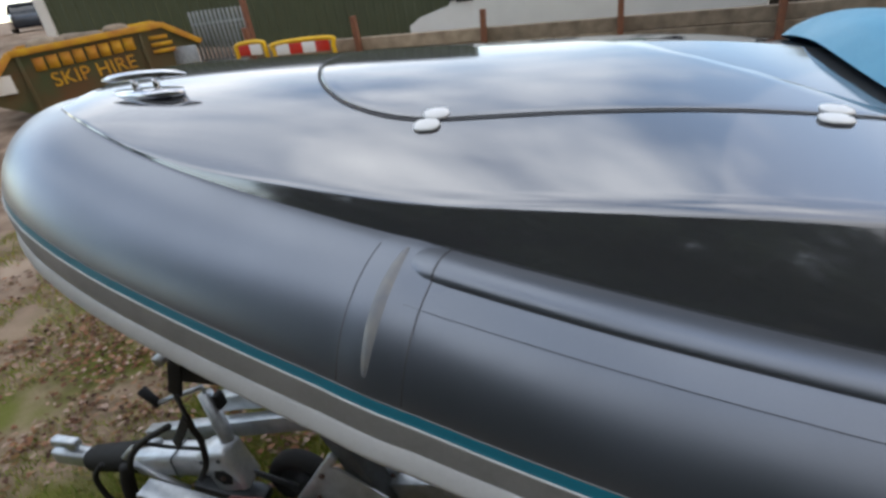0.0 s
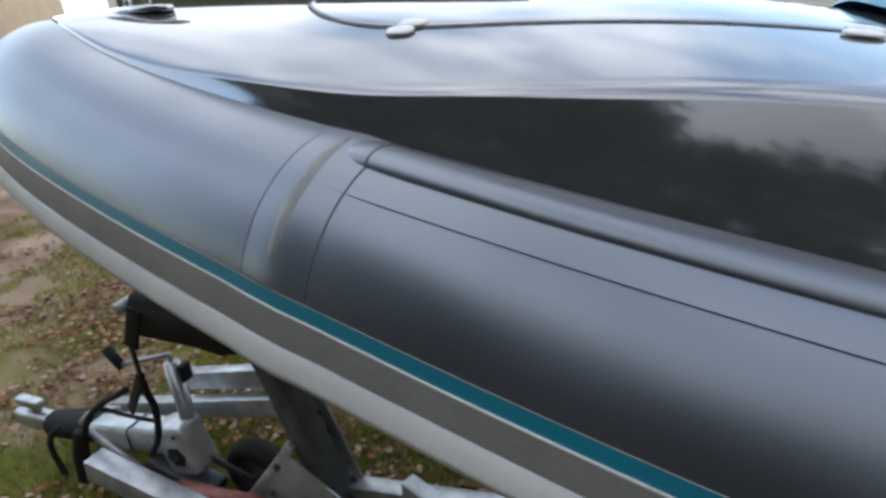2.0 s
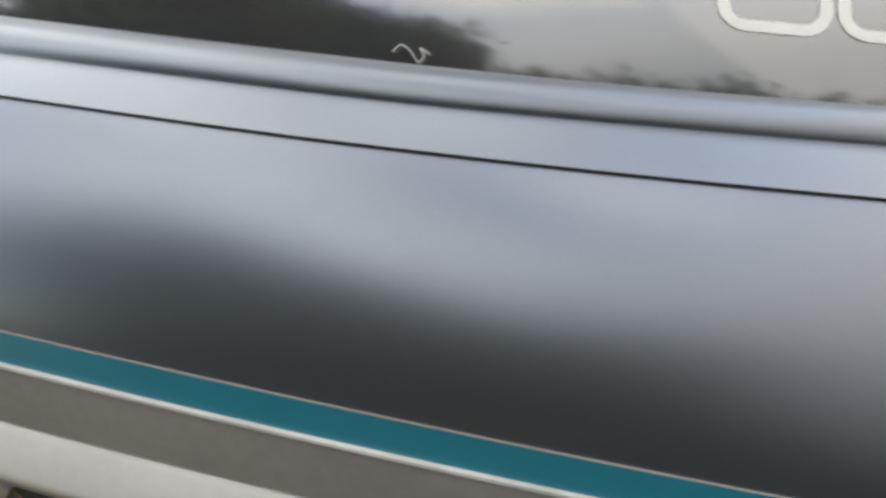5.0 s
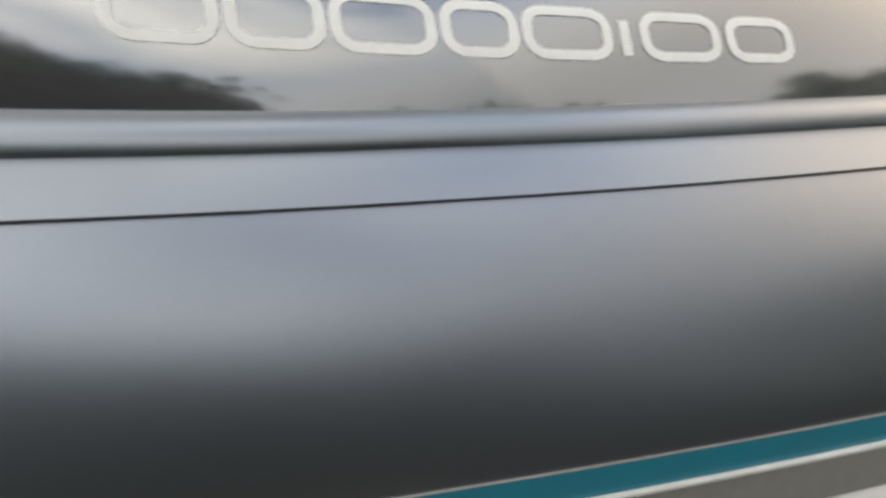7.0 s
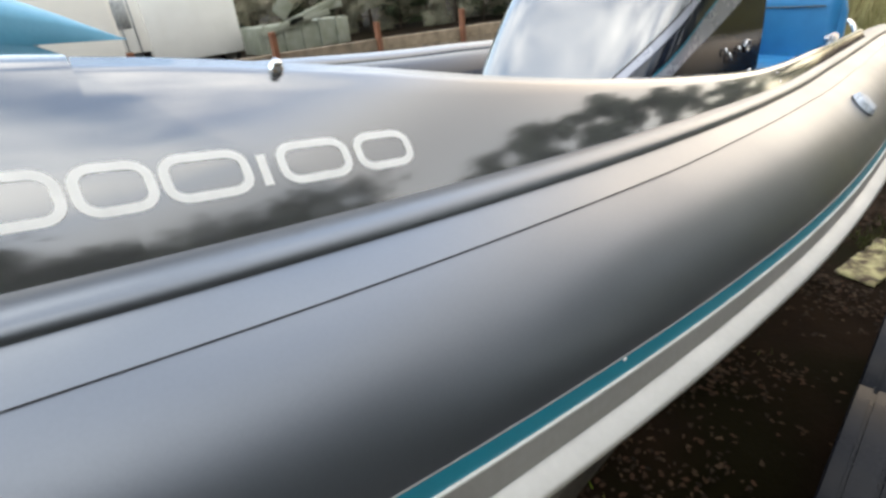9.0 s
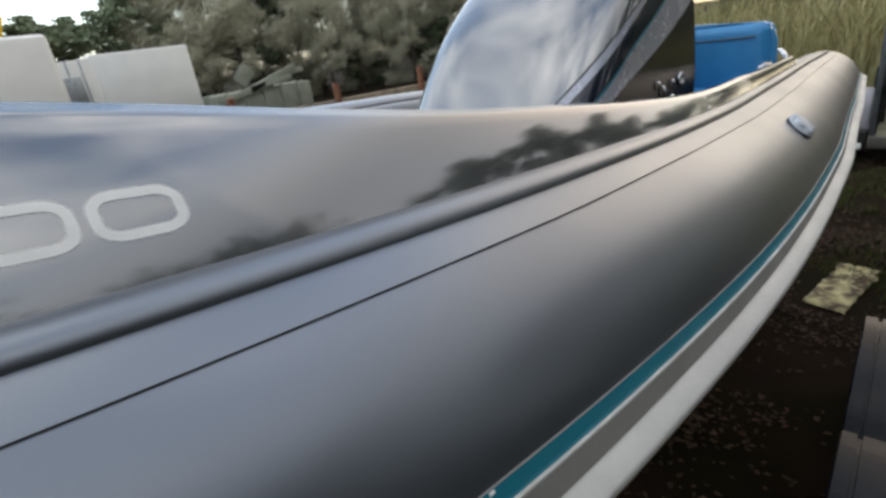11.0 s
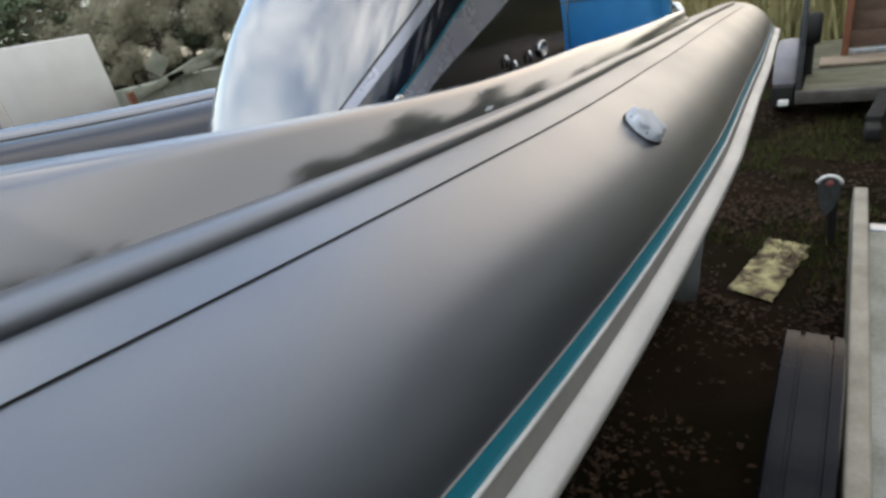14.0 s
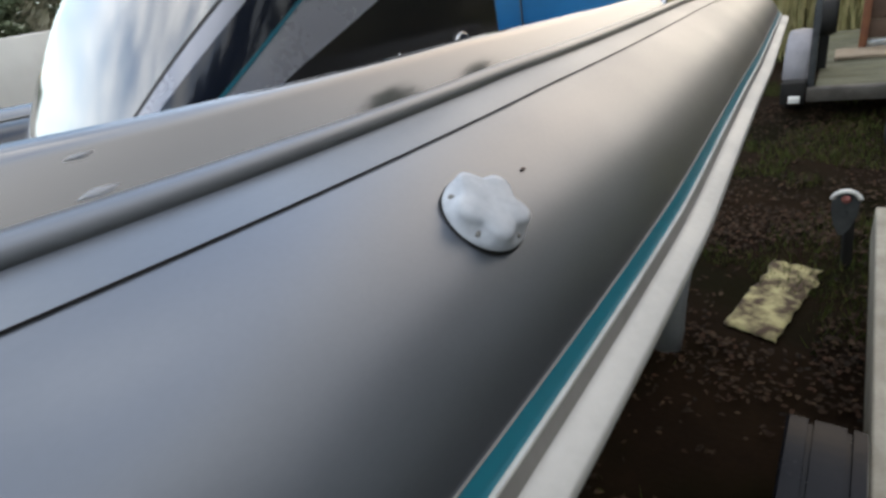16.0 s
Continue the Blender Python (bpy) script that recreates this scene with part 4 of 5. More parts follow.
# ---- ground ----
def ground_z(x, y):
    d = math.hypot(x + 2, y - 2)
    west = max(0.0, min(1.0, (-x - 3) / 14))
    north = max(0.0, min(1.0, (y - 4) / 8))
    z = 1.35 * west * west * (3 - 2 * west) * max(0.25, north) + 0.15 * north
    near = 0.018 * noise.noise((x * 1.3, y * 1.3, 0.0)) + 0.008 * noise.noise((x * 5, y * 5, 3.0))
    return z + near


def ground_material():
    m = surface("trodden_ground", (0.17, 0.118, 0.072), (0.34, 0.25, 0.17), 3.0, 0.95, 0.04, bump=0.012, fine=45, spec=0.08)
    n, l = m.node_tree.nodes, m.node_tree.links
    p = n["Principled BSDF"]
    old = p.inputs["Base Color"].links[0].from_socket
    tc = n.new("ShaderNodeTexCoord")
    moss, patch = n.new("ShaderNodeTexNoise"), n.new("ShaderNodeMapRange")
    moss.inputs["Scale"].default_value, moss.inputs["Detail"].default_value = 1.1, 6
    patch.inputs["From Min"].default_value, patch.inputs["From Max"].default_value = 0.46, 0.60
    green = n.new("ShaderNodeMix")
    green.data_type = "RGBA"
    green.inputs["B"].default_value = (0.125, 0.13, 0.03, 1)
    l.new(tc.outputs["Object"], moss.inputs["Vector"])
    l.new(moss.outputs["Fac"], patch.inputs["Value"])
    l.new(patch.outputs["Result"], green.inputs["Factor"])
    l.new(old, green.inputs["A"])
    # shade round the stern and trailers, multiplied into the earth's colour
    shaded, aft = n.new("ShaderNodeMapRange"), n.new("ShaderNodeMix")
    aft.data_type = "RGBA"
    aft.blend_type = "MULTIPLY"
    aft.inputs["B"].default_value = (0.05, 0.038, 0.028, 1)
    shaded.inputs["From Min"].default_value, shaded.inputs["From Max"].default_value = 3.9, 5.6
    # bare sandy track to the north-west
    sep, far = n.new("ShaderNodeSeparateXYZ"), n.new("ShaderNodeMath")
    l.new(tc.outputs["Object"], sep.inputs["Vector"])
    far.operation = "MULTIPLY_ADD"
    far.inputs[1].default_value = -1.0
    l.new(sep.outputs["X"], far.inputs[0])
    wob = n.new("ShaderNodeMath")
    wob.operation = "MULTIPLY_ADD"
    wob.inputs[1].default_value, wob.inputs[2].default_value = 2.5, -1.25
    l.new(moss.outputs["Fac"], wob.inputs[0])
    l.new(wob.outputs[0], far.inputs[2])
    edge = n.new("ShaderNodeMapRange")
    edge.inputs["From Min"].default_value, edge.inputs["From Max"].default_value = 3.5, 4.5
    l.new(far.outputs[0], edge.inputs["Value"])
    sand = n.new("ShaderNodeMix")
    sand.data_type = "RGBA"
    mud, mudmix, mudmap = n.new("ShaderNodeTexNoise"), n.new("ShaderNodeMix"), n.new("ShaderNodeMapRange")
    mud.inputs["Scale"].default_value, mud.inputs["Detail"].default_value = 1.7, 9
    mudmap.inputs["From Min"].default_value, mudmap.inputs["From Max"].default_value = 0.38, 0.62
    mudmix.data_type = "RGBA"
    mudmix.inputs["A"].default_value, mudmix.inputs["B"].default_value = (0.17, 0.115, 0.08, 1), (0.36, 0.27, 0.20, 1)
    l.new(tc.outputs["Object"], mud.inputs["Vector"])
    l.new(mud.outputs["Fac"], mudmap.inputs["Value"])
    l.new(mudmap.outputs["Result"], mudmix.inputs["Factor"])
    l.new(mudmix.outputs["Result"], sand.inputs["B"])
    l.new(edge.outputs["Result"], sand.inputs["Factor"])
    # noise frays the border of the painted shade
    shade_edge = n.new("ShaderNodeMath")
    shade_edge.operation = "MULTIPLY_ADD"
    shade_edge.inputs[1].default_value = 7.0
    l.new(moss.outputs["Fac"], shade_edge.inputs[0])
    l.new(sep.outputs["X"], shade_edge.inputs[2])
    l.new(shade_edge.outputs[0], shaded.inputs["Value"])
    l.new(shaded.outputs["Result"], aft.inputs["Factor"])
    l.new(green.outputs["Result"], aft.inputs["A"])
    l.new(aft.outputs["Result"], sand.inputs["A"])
    l.new(sand.outputs["Result"], p.inputs["Base Color"])
    return m


bm = bmesh.new()
gx = [-400, -150, -60, -35, -25] + [x for x in np.arange(-20, -5, 0.8)] + [x for x in np.arange(-5, 9, 0.16)] + [x for x in np.arange(9, 24, 1.0)] + [30, 60, 150, 400]
gy = [-400, -150, -60, -30, -15, -8, -5] + [y for y in np.arange(-3.4, 3.4, 0.16)] + [y for y in np.arange(3.4, 20, 0.8)] + [25, 35, 60, 150, 400]
grid(bm, [[(x, y, ground_z(x, y)) for y in gy] for x in gx])
solid("ground", bm, ground_material(), "leaf-strewn trodden earth with moss and grass patches, shade painted in aft", "ground", "structure")

def mottled(name, stops, rough=0.8):
    """Each leaf or blade takes its own colour from a ramp."""
    m = surface(name, (1, 1, 1), (0.7, 0.7, 0.7), 60, rough, 0.1, fine=300, spec=0.15)
    n, l = m.node_tree.nodes, m.node_tree.links
    p = n["Principled BSDF"]
    old = p.inputs["Base Color"].links[0].from_socket
    geo, ramp, mul = n.new("ShaderNodeNewGeometry"), n.new("ShaderNodeValToRGB"), n.new("ShaderNodeMix")
    ramp.color_ramp.interpolation = "LINEAR"
    for k, c in enumerate(stops):
        e = ramp.color_ramp.elements[k] if k < 2 else ramp.color_ramp.elements.new(1.0)
        e.color = (*c, 1)
    for k, e in enumerate(ramp.color_ramp.elements):
        e.position = k / (len(stops) - 1)
    for k, c in enumerate(stops):
        ramp.color_ramp.elements[k].color = (*c, 1)
    mul.data_type, mul.blend_type = "RGBA", "MULTIPLY"
    mul.inputs["Factor"].default_value = 1.0
    l.new(geo.outputs["Random Per Island"], ramp.inputs["Fac"])
    l.new(ramp.outputs["Color"], mul.inputs["A"])
    l.new(old, mul.inputs["B"])
    l.new(mul.outputs["Result"], p.inputs["Base Color"])
    return m


LEAF = mottled("fallen_leaf", [(0.05, 0.026, 0.016), (0.24, 0.10, 0.05), (0.34, 0.18, 0.10), (0.50, 0.36, 0.28), (0.15, 0.07, 0.04), (0.06, 0.03, 0.018), (0.30, 0.17, 0.07)])
# darker copy of LEAF for the aft ground, shade put into its colours
LEAF_DARK = mottled("shaded_fallen_leaf", [(0.016, 0.010, 0.006), (0.040, 0.020, 0.011), (0.060, 0.030, 0.016), (0.026, 0.016, 0.01), (0.02, 0.013, 0.008), (0.045, 0.028, 0.016)])
GRASS = mottled("grass_blade", [(0.10, 0.18, 0.02), (0.26, 0.36, 0.04), (0.40, 0.36, 0.08), (0.46, 0.34, 0.15), (0.19, 0.29, 0.03)], 0.7)
rnd = random.Random(4)


def scatter_leaves(name, n, x0, x1, y0, y1, material, size, keep=lambda x, y: True):
    verts, faces = [], []
    for _ in range(n):
        x, y = rnd.uniform(x0, x1), rnd.uniform(y0, y1)
        if not keep(x, y) or (4.68 < x < 5.5 and -0.46 < y < -0.08):
            continue
        z = ground_z(x, y) + rnd.uniform(0.006, 0.034)
        s, a = size * rnd.uniform(0.6, 1.3), rnd.uniform(0, 6.3)
        tx, ty = rnd.uniform(-0.5, 0.5), rnd.uniform(-0.5, 0.5)
        o = len(verts)
        pts = [(u * rnd.uniform(0.7, 1.2), v * rnd.uniform(0.5, 1.4)) for u, v in ((-1, 0), (-0.3, 0.5), (0.5, 0.42), (1, 0), (0.5, -0.42), (-0.3, -0.5))]
        for u, v in pts:
            px, py = s * (u * math.cos(a) - v * math.sin(a)), s * (u * math.sin(a) + v * math.cos(a))
            verts.append((x + px, y + py, z + 1.3 * abs(px * tx + py * ty) + 0.5 * s * abs(v)))
        faces.append(tuple(range(o, o + 6)))
    me = bpy.data.meshes.new(name)
    me.from_pydata(verts, [], faces)
    me.materials.append(material)
    return tagged(new(name, me), "scattered dead brown leaves on the ground", "leaves", "", "stuff")


def drift(x, y):
    return noise.noise((x * 1.1, y * 1.1, 20.0)) + 0.5 * noise.noise((x * 4, y * 4, 9.0)) > rnd.uniform(-0.5, 0.35) + 0.22 * max(0.0, -2.6 - x)


scatter_leaves("fallen_leaves", 60000, -6.5, 2.4, -3.5, 5.0, LEAF, 0.026, drift)
# leaf litter with the shade round the stern in its dark colours
LITTER = mottled("shaded_leaf_litter", [(0.016, 0.010, 0.006), (0.05, 0.028, 0.016), (0.022, 0.014, 0.009), (0.095, 0.060, 0.036), (0.012, 0.009, 0.006), (0.07, 0.034, 0.02), (0.03, 0.02, 0.012)])
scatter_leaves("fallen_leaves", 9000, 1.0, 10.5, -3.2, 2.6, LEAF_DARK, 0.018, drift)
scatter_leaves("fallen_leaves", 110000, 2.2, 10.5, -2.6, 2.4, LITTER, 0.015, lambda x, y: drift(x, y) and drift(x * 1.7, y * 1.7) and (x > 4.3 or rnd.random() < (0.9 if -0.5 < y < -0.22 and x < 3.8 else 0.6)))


def grass(n, x0, x1, y0, y1, keep, material):
    verts, faces = [], []
    for _ in range(n):
        x, y = rnd.uniform(x0, x1), rnd.uniform(y0, y1)
        edge = min(x - x0, x1 - x, y - y0, y1 - y)
        if noise.noise((x * 0.9, y * 0.9, 7.0)) + 0.5 * noise.noise((x * 3.1, y * 3.1, 2.0)) < keep + max(0.0, 0.7 - 0.5 * edge) * rnd.random():
            continue
        z, h, a, b = ground_z(x, y), rnd.uniform(0.02, 0.06), rnd.uniform(0, 6.3), rnd.uniform(0, 6.3)
        o, w, k = len(verts), 0.004, rnd.uniform(0.3, 1.0) * h
        verts += [(x - w * math.cos(a), y - w * math.sin(a), z - 0.01), (x + w * math.cos(a), y + w * math.sin(a), z - 0.01), (x + k * math.cos(b), y + k * math.sin(b), z + h)]
        faces.append((o, o + 1, o + 2))
    me = bpy.data.meshes.new("grass")
    me.from_pydata(verts, [], faces)
    me.materials.append(material)
    return tagged(new("grass", me), "short tufts of green grass and moss", "grass", "", "stuff")


grass(190000, -6.0, 2.5, -2.6, 5.0, -0.13, GRASS)
# darker copy of GRASS, the aft ground's shade painted into the blades
GRASS_SHADED = mottled("shaded_grass_blade", [(0.03, 0.05, 0.012), (0.07, 0.095, 0.02), (0.10, 0.10, 0.03), (0.05, 0.07, 0.015)], 0.7)
grass(52000, -1.9, 0.9, 0.1, 2.1, -0.6, GRASS)
grass(90000, 3.6, 10.6, -2.6, 2.2, 0.02, GRASS_SHADED)

# ---- the yard round the boat ----
TIMBER = surface("weathered_sleeper", (0.36, 0.28, 0.20), (0.20, 0.155, 0.11), 5, 0.85, 0.1, bump=0.006, fine=60, vary=0.25)
RUST = surface("rusty_post", (0.16, 0.06, 0.035), (0.24, 0.10, 0.05), 14, 0.8, 0.1, bump=0.002)
CLAD = surface("green_cladding", (0.085, 0.10, 0.055), (0.07, 0.082, 0.045), 0.8, 0.5, 0.1)
SKIP_GREEN = surface("skip_green_paint", (0.05, 0.085, 0.035), (0.15, 0.075, 0.03), 1.6, 0.6, 0.15, bump=0.002)
SKIP_YELLOW = surface("skip_yellow_paint", (0.72, 0.43, 0.01), (0.45, 0.16, 0.03), 2.6, 0.6, 0.1)
YELLOW = surface("yellow_plastic", (0.80, 0.48, 0.01), (0.66, 0.38, 0.01), 5, 0.5)
RED = surface("red_reflective", (0.62, 0.03, 0.015), None, 8, 0.4)
WHITE = surface("white_paint", (0.85, 0.84, 0.81), (0.76, 0.75, 0.72), 1.5, 0.35, 0.1)
GLASS = surface("dark_window", (0.02, 0.025, 0.03), None, 3, 0.08, 0.02)
CAR_BLUE = surface("dark_blue_car_paint", (0.03, 0.045, 0.07), None, 3, 0.2, 0.05, coat=0.5)
SILVER = surface("silver_car_paint", (0.35, 0.38, 0.42), None, 3, 0.25, 0.05, metal=0.5)
CREAM = surface("cream_render", (0.70, 0.58, 0.42), (0.6, 0.48, 0.34), 1, 0.8)
SACK = surface("dirty_sack", (0.42, 0.37, 0.18), (0.07, 0.045, 0.028), 13, 0.85, 0.1, bump=0.01, fine=30)
SACK.node_tree.nodes["Map Range"].inputs["From Min"].default_value, SACK.node_tree.nodes["Map Range"].inputs["From Max"].default_value = 0.52, 0.80

# sleeper wall with rusty steel posts
wall = thing("sleeper_wall", (0, 9.5, 0), "low wall of weathered timber sleepers between rusty steel posts", "wall", kind="structure")
slb = finish(boxed(0, -0.06, 0, 2.42, 0.06, 0.235, 0.012), "sleeper", TIMBER, False)
pst = finish(boxed(-0.05, -0.10, 0, 0.05, 0.02, 1.55, 0.008), "post", RUST, False)
for k in range(-3, 6):
    x = -6.45 + (k + 3) * 2.45 - 0.0
    gz = ground_z(x, 9.5) - 0.1
    lvl = 1.10 - 0.045 * (k + 3)
    for j in range(4):
        ob = part("sleeper", slb, TIMBER, wall)
        ob.matrix_basis = pose(x + 0.02, rnd.uniform(-0.02, 0.02), lvl - 0.245 * (j + 1), 0, rnd.uniform(0.5, 1.4), rnd.uniform(-0.5, 0.5))
    ob = part("post", pst, RUST, wall)
    ob.matrix_basis = pose(x, -0.06, lvl - 1.25 + rnd.uniform(0, 0.1), rnd.uniform(-2, 2), rnd.uniform(-2, 2), 0)

# green shed
shed = thing("green_shed", (-13.5, 11.2, 0), "long olive green profiled steel shed", "building", rz=25)
L = 11.5
bm, rows = bmesh.new(), []
row0 = []
for k in range(int(L / 0.28) + 1):
    x = k * 0.28
    row0 += [(x, 0.0), (x + 0.20, 0.0), (x + 0.22, -0.035), (x + 0.26, -0.035)]
grid(bm, [[(x, y, z) for x, y in row0] for z in (0.3, 6.0)])
part("wall", bm, CLAD, shed, "olive green ribbed steel cladding", False)
part("wall", boxed(0, 0.05, 0.3, L, 8, 6.0, 0.02), CLAD, shed)
part("corner_flashing", boxed(-0.12, -0.08, 0.3, 0.12, 0.10, 6.05, 0.01), WHITE, shed, "white corner flashing")
bm = bmesh.new()
grid(bm, [[(-0.4, -0.4, 5.95), (-0.4, 4, 7.6), (-0.4, 8.4, 5.95)], [(L + 0.4, -0.4, 5.95), (L + 0.4, 4, 7.6), (L + 0.4, 8.4, 5.95)]])
part("roof", bm, GALV, shed)

# palisade gate
gate = thing("palisade_gate", (-8.6, 10.5, ground_z(-8.6, 10.5)), "grey steel palisade gate beside the skip", "gate")
pale = finish(boxed(-0.03, -0.01, 0.0, 0.03, 0.01, 1.3, 0.004), "pale", GALV, False)
for k in range(13):
    ob = part("pale", pale, GALV, gate)
    ob.location = (0.05 + k * 0.115, 0, 0.05)
for z in (0.25, 1.05):
    part("rail", boxed(0, 0.012, z, 1.5, 0.05, z + 0.05, 0.005), GALV, gate)
part("gate_post", boxed(1.48, -0.06, -0.1, 1.58, 0.06, 1.5, 0.008), RUST, gate, "rusty gate post")
solid("sign_board", boxed(-8.05, 9.0, ground_z(-8, 9) , -7.45, 9.04, ground_z(-8, 9) + 0.95, 0.01), GALV, "pale grey sheet leaning by the gate", "board")


# skip with its painted lettering
def build_skip():
    at = (-10.15, 6.65, 0.46)
    sk = thing("skip", at, "green and yellow builders' waste skip with rusty rim", "skip", rz=47)
    # side profile in the local x-z plane, front at y = 0
    prof = [(0.55, 0.0), (2.95, 0.0), (3.75, 0.85), (3.10, 1.28), (0.45, 1.18), (-0.30, 0.45)]
    bm = bmesh.new()
    front = [bm.verts.new((x, 0.12 * (1 - z / 1.3), z)) for x, z in prof]
    rear = [bm.verts.new((x, 1.7 - 0.12 * (1 - z / 1.3), z)) for x, z in prof]
    bm.faces.new(front)
    bm.faces.new(rear)
    for i in (5, 0, 1):
        j = (i + 1) % 6
        bm.faces.new((front[i], front[j], rear[j], rear[i]))
    part("body", bm, SKIP_GREEN, sk, "dark green painted steel body", False)
    for y in (-0.02, 1.68):
        for a, b in ((2, 3), (3, 4), (4, 5)):
            (x0, z0), (x1, z1) = prof[a], prof[b]
            part("rim", beam(bmesh.new(), (x0, y, z0), (x1, y, z1), 0.09, 0.11), SKIP_YELLOW, sk, "yellow and rust rim")
    for x in (0.55, 2.65):
        part("rib", beam(bmesh.new(), (x, -0.01, 0.1), (x, -0.02, 1.16), 0.05, 0.06), SKIP_GREEN, sk)
    # first line as plain bars, second line as words
    for k in range(8):
        part("painted_bar", boxed(0.75 + k * 0.225, -0.004, 0.82 + 0.012 * k, 0.93 + k * 0.225, 0.03, 1.05 + 0.012 * k, 0.0), SKIP_YELLOW, sk, "plain yellow painted bar")
    cu = bpy.data.curves.new("words", "FONT")
    cu.body, cu.size, cu.extrude = "SKIP HIRE", 0.36, 0.006
    tmp = bpy.data.objects.new("words", cu)
    scene.collection.objects.link(tmp)
    me = bpy.data.meshes.new_from_object(tmp)
    bpy.data.objects.remove(tmp)
    me.materials.append(SKIP_YELLOW)
    ob = part("lettering", me, SKIP_YELLOW, sk, "yellow painted words skip hire")
    ob.matrix_basis = pose(0.92, 0.028, 0.50, 88, -3, 0)
    for k in range(3):
        part("painted_bar", boxed(2.80, -0.004, 1.02 - 0.13 * k, 3.15 + 0.05 * k, 0.04, 1.09 - 0.13 * k, 0.0), SKIP_YELLOW, sk, "plain yellow painted bar")
    part("label_plate", boxed(0.02, -0.012, 0.52, 0.32, 0.10, 0.84, 0.005), WHITE, sk, "blank white plate")
    for k in range(9):
        x, y = rnd.uniform(0.7, 2.8), rnd.uniform(0.3, 1.3)
        part("rubble", pad(x - 0.25, y - 0.2, x + 0.25, y + 0.2, 1.0, 1.22 + rnd.uniform(0, 0.14), 0.05, 0.03, 1), TIMBER, sk)


build_skip()

# road barriers
for bx, w in ((-6.55, 0.72), (-5.70, 1.35)):
    gz = ground_z(bx, 9.0) + 0.03
    br = thing("road_barrier", (bx, 9.0, gz), "yellow plastic road barrier with red and white board", "barrier", "road barriers")
    bm = bmesh.new()
    rod(bm, spline([(0.04, 0, 0.05), (0.03, 0, 0.75), (0.10, 0, 0.93), (w - 0.10, 0, 0.95), (w - 0.02, 0, 0.78), (w - 0.02, 0, 0.05)], 40), 0.045)
    part("frame", bm, YELLOW, br, "yellow tubular plastic frame")
    n = 2 if w < 1 else 4
    for k in range(n):
        part("board", boxed(0.10 + (w - 0.2) * k / n, -0.03, 0.72, 0.10 + (w - 0.2) * (k + 1) / n, 0.0, 0.92, 0.004), RED if k % 2 == (0 if n == 2 else 1) else WHITE, br)
    part("foot", boxed(-0.05, -0.2, 0, 0.15, 0.2, 0.06, 0.02), RUBBER, br)
    part("foot", boxed(w - 0.15, -0.2, 0, w + 0.05, 0.2, 0.06, 0.02), RUBBER, br)


# motorhome behind the wall
def build_motorhome():
    mh = thing("motorhome", (-3.8, 12.0, -0.05), "white coachbuilt motorhome parked behind the wall", "motorhome", rz=-1.5)
    part("body", boxed(1.6, 0, 0.45, 7.6, 2.1, 2.9, 0.08), WHITE, mh, "white coachbuilt body")
    bm, rows = bmesh.new(), []
    for y in (0.05, 2.05):
        rows.append([(0.0, y, 0.45), (0.02, y, 0.95), (0.30, y, 1.12), (1.02, y, 1.30), (1.60, y, 2.05), (1.75, y, 2.05), (1.75, y, 0.45)])
    grid(bm, rows, close_v=True, cap=False)
    part("cab", bm, WHITE, mh, "white cab", False)
    for y, s in ((0.045, 1), (2.055, -1)):
        bm = bmesh.new()
        bm.faces.new([bm.verts.new(p) for p in ((0.0, y, 0.45), (0.02, y, 0.95), (0.30, y, 1.12), (1.02, y, 1.30), (1.60, y, 2.05), (1.75, y, 2.05), (1.75, y, 0.45))])
        part("cab_side", bm, WHITE, mh, "", False)
    bm = bmesh.new()
    bm.faces.new([bm.verts.new(p) for p in ((0.99, 0.15, 1.31), (0.99, 1.95, 1.31), (1.56, 1.95, 2.02), (1.56, 0.15, 2.02))])
    part("windscreen", bm, GLASS, mh, "dark windscreen", False)
    bm = bmesh.new()
    bm.faces.new([bm.verts.new(p) for p in ((1.18, 0.02, 1.36), (1.70, 0.02, 1.36), (1.70, 0.02, 1.92), (1.58, 0.02, 1.92))])
    part("cab_window", bm, GLASS, mh, "dark cab window", False)
    part("cab_window", boxed(1.86, -0.012, 1.36, 2.35, 0.02, 1.92, 0.01), GLASS, mh, "dark cab window")
    for x in (2.95, 5.2):
        w = part("window", boxed(x, -0.014, 1.52, x + 1.0, 0.02, 2.05, 0.03), GLASS, mh, "dark acrylic window")
        part("window_frame", boxed(x - 0.04, -0.010, 1.48, x + 1.04, 0.01, 2.09, 0.03), GALV, w)
    part("wheel_arch", lathe(bmesh.new(), [(0.001, -0.012), (0.40, -0.012), (0.40, 0.02), (0.001, 0.02)], 30, Matrix.Translation((0.95, 0.0, 0.40)) @ Matrix.Rotation(radians(90), 4, "X")), RUBBER, mh)
    for x in (0.95, 5.6):
        road_wheel(mh, x, 0.12, 0.34, 0.33, 0.2)
    part("mirror", pad(1.10, -0.22, 1.20, -0.02, 1.40, 1.62, 0.03, 0.0, 2), RUBBER, mh, "black door mirror")
    part("headlight", boxed(0.02, 0.12, 0.78, 0.10, 0.45, 0.96, 0.02), GALV, mh)


build_motorhome()


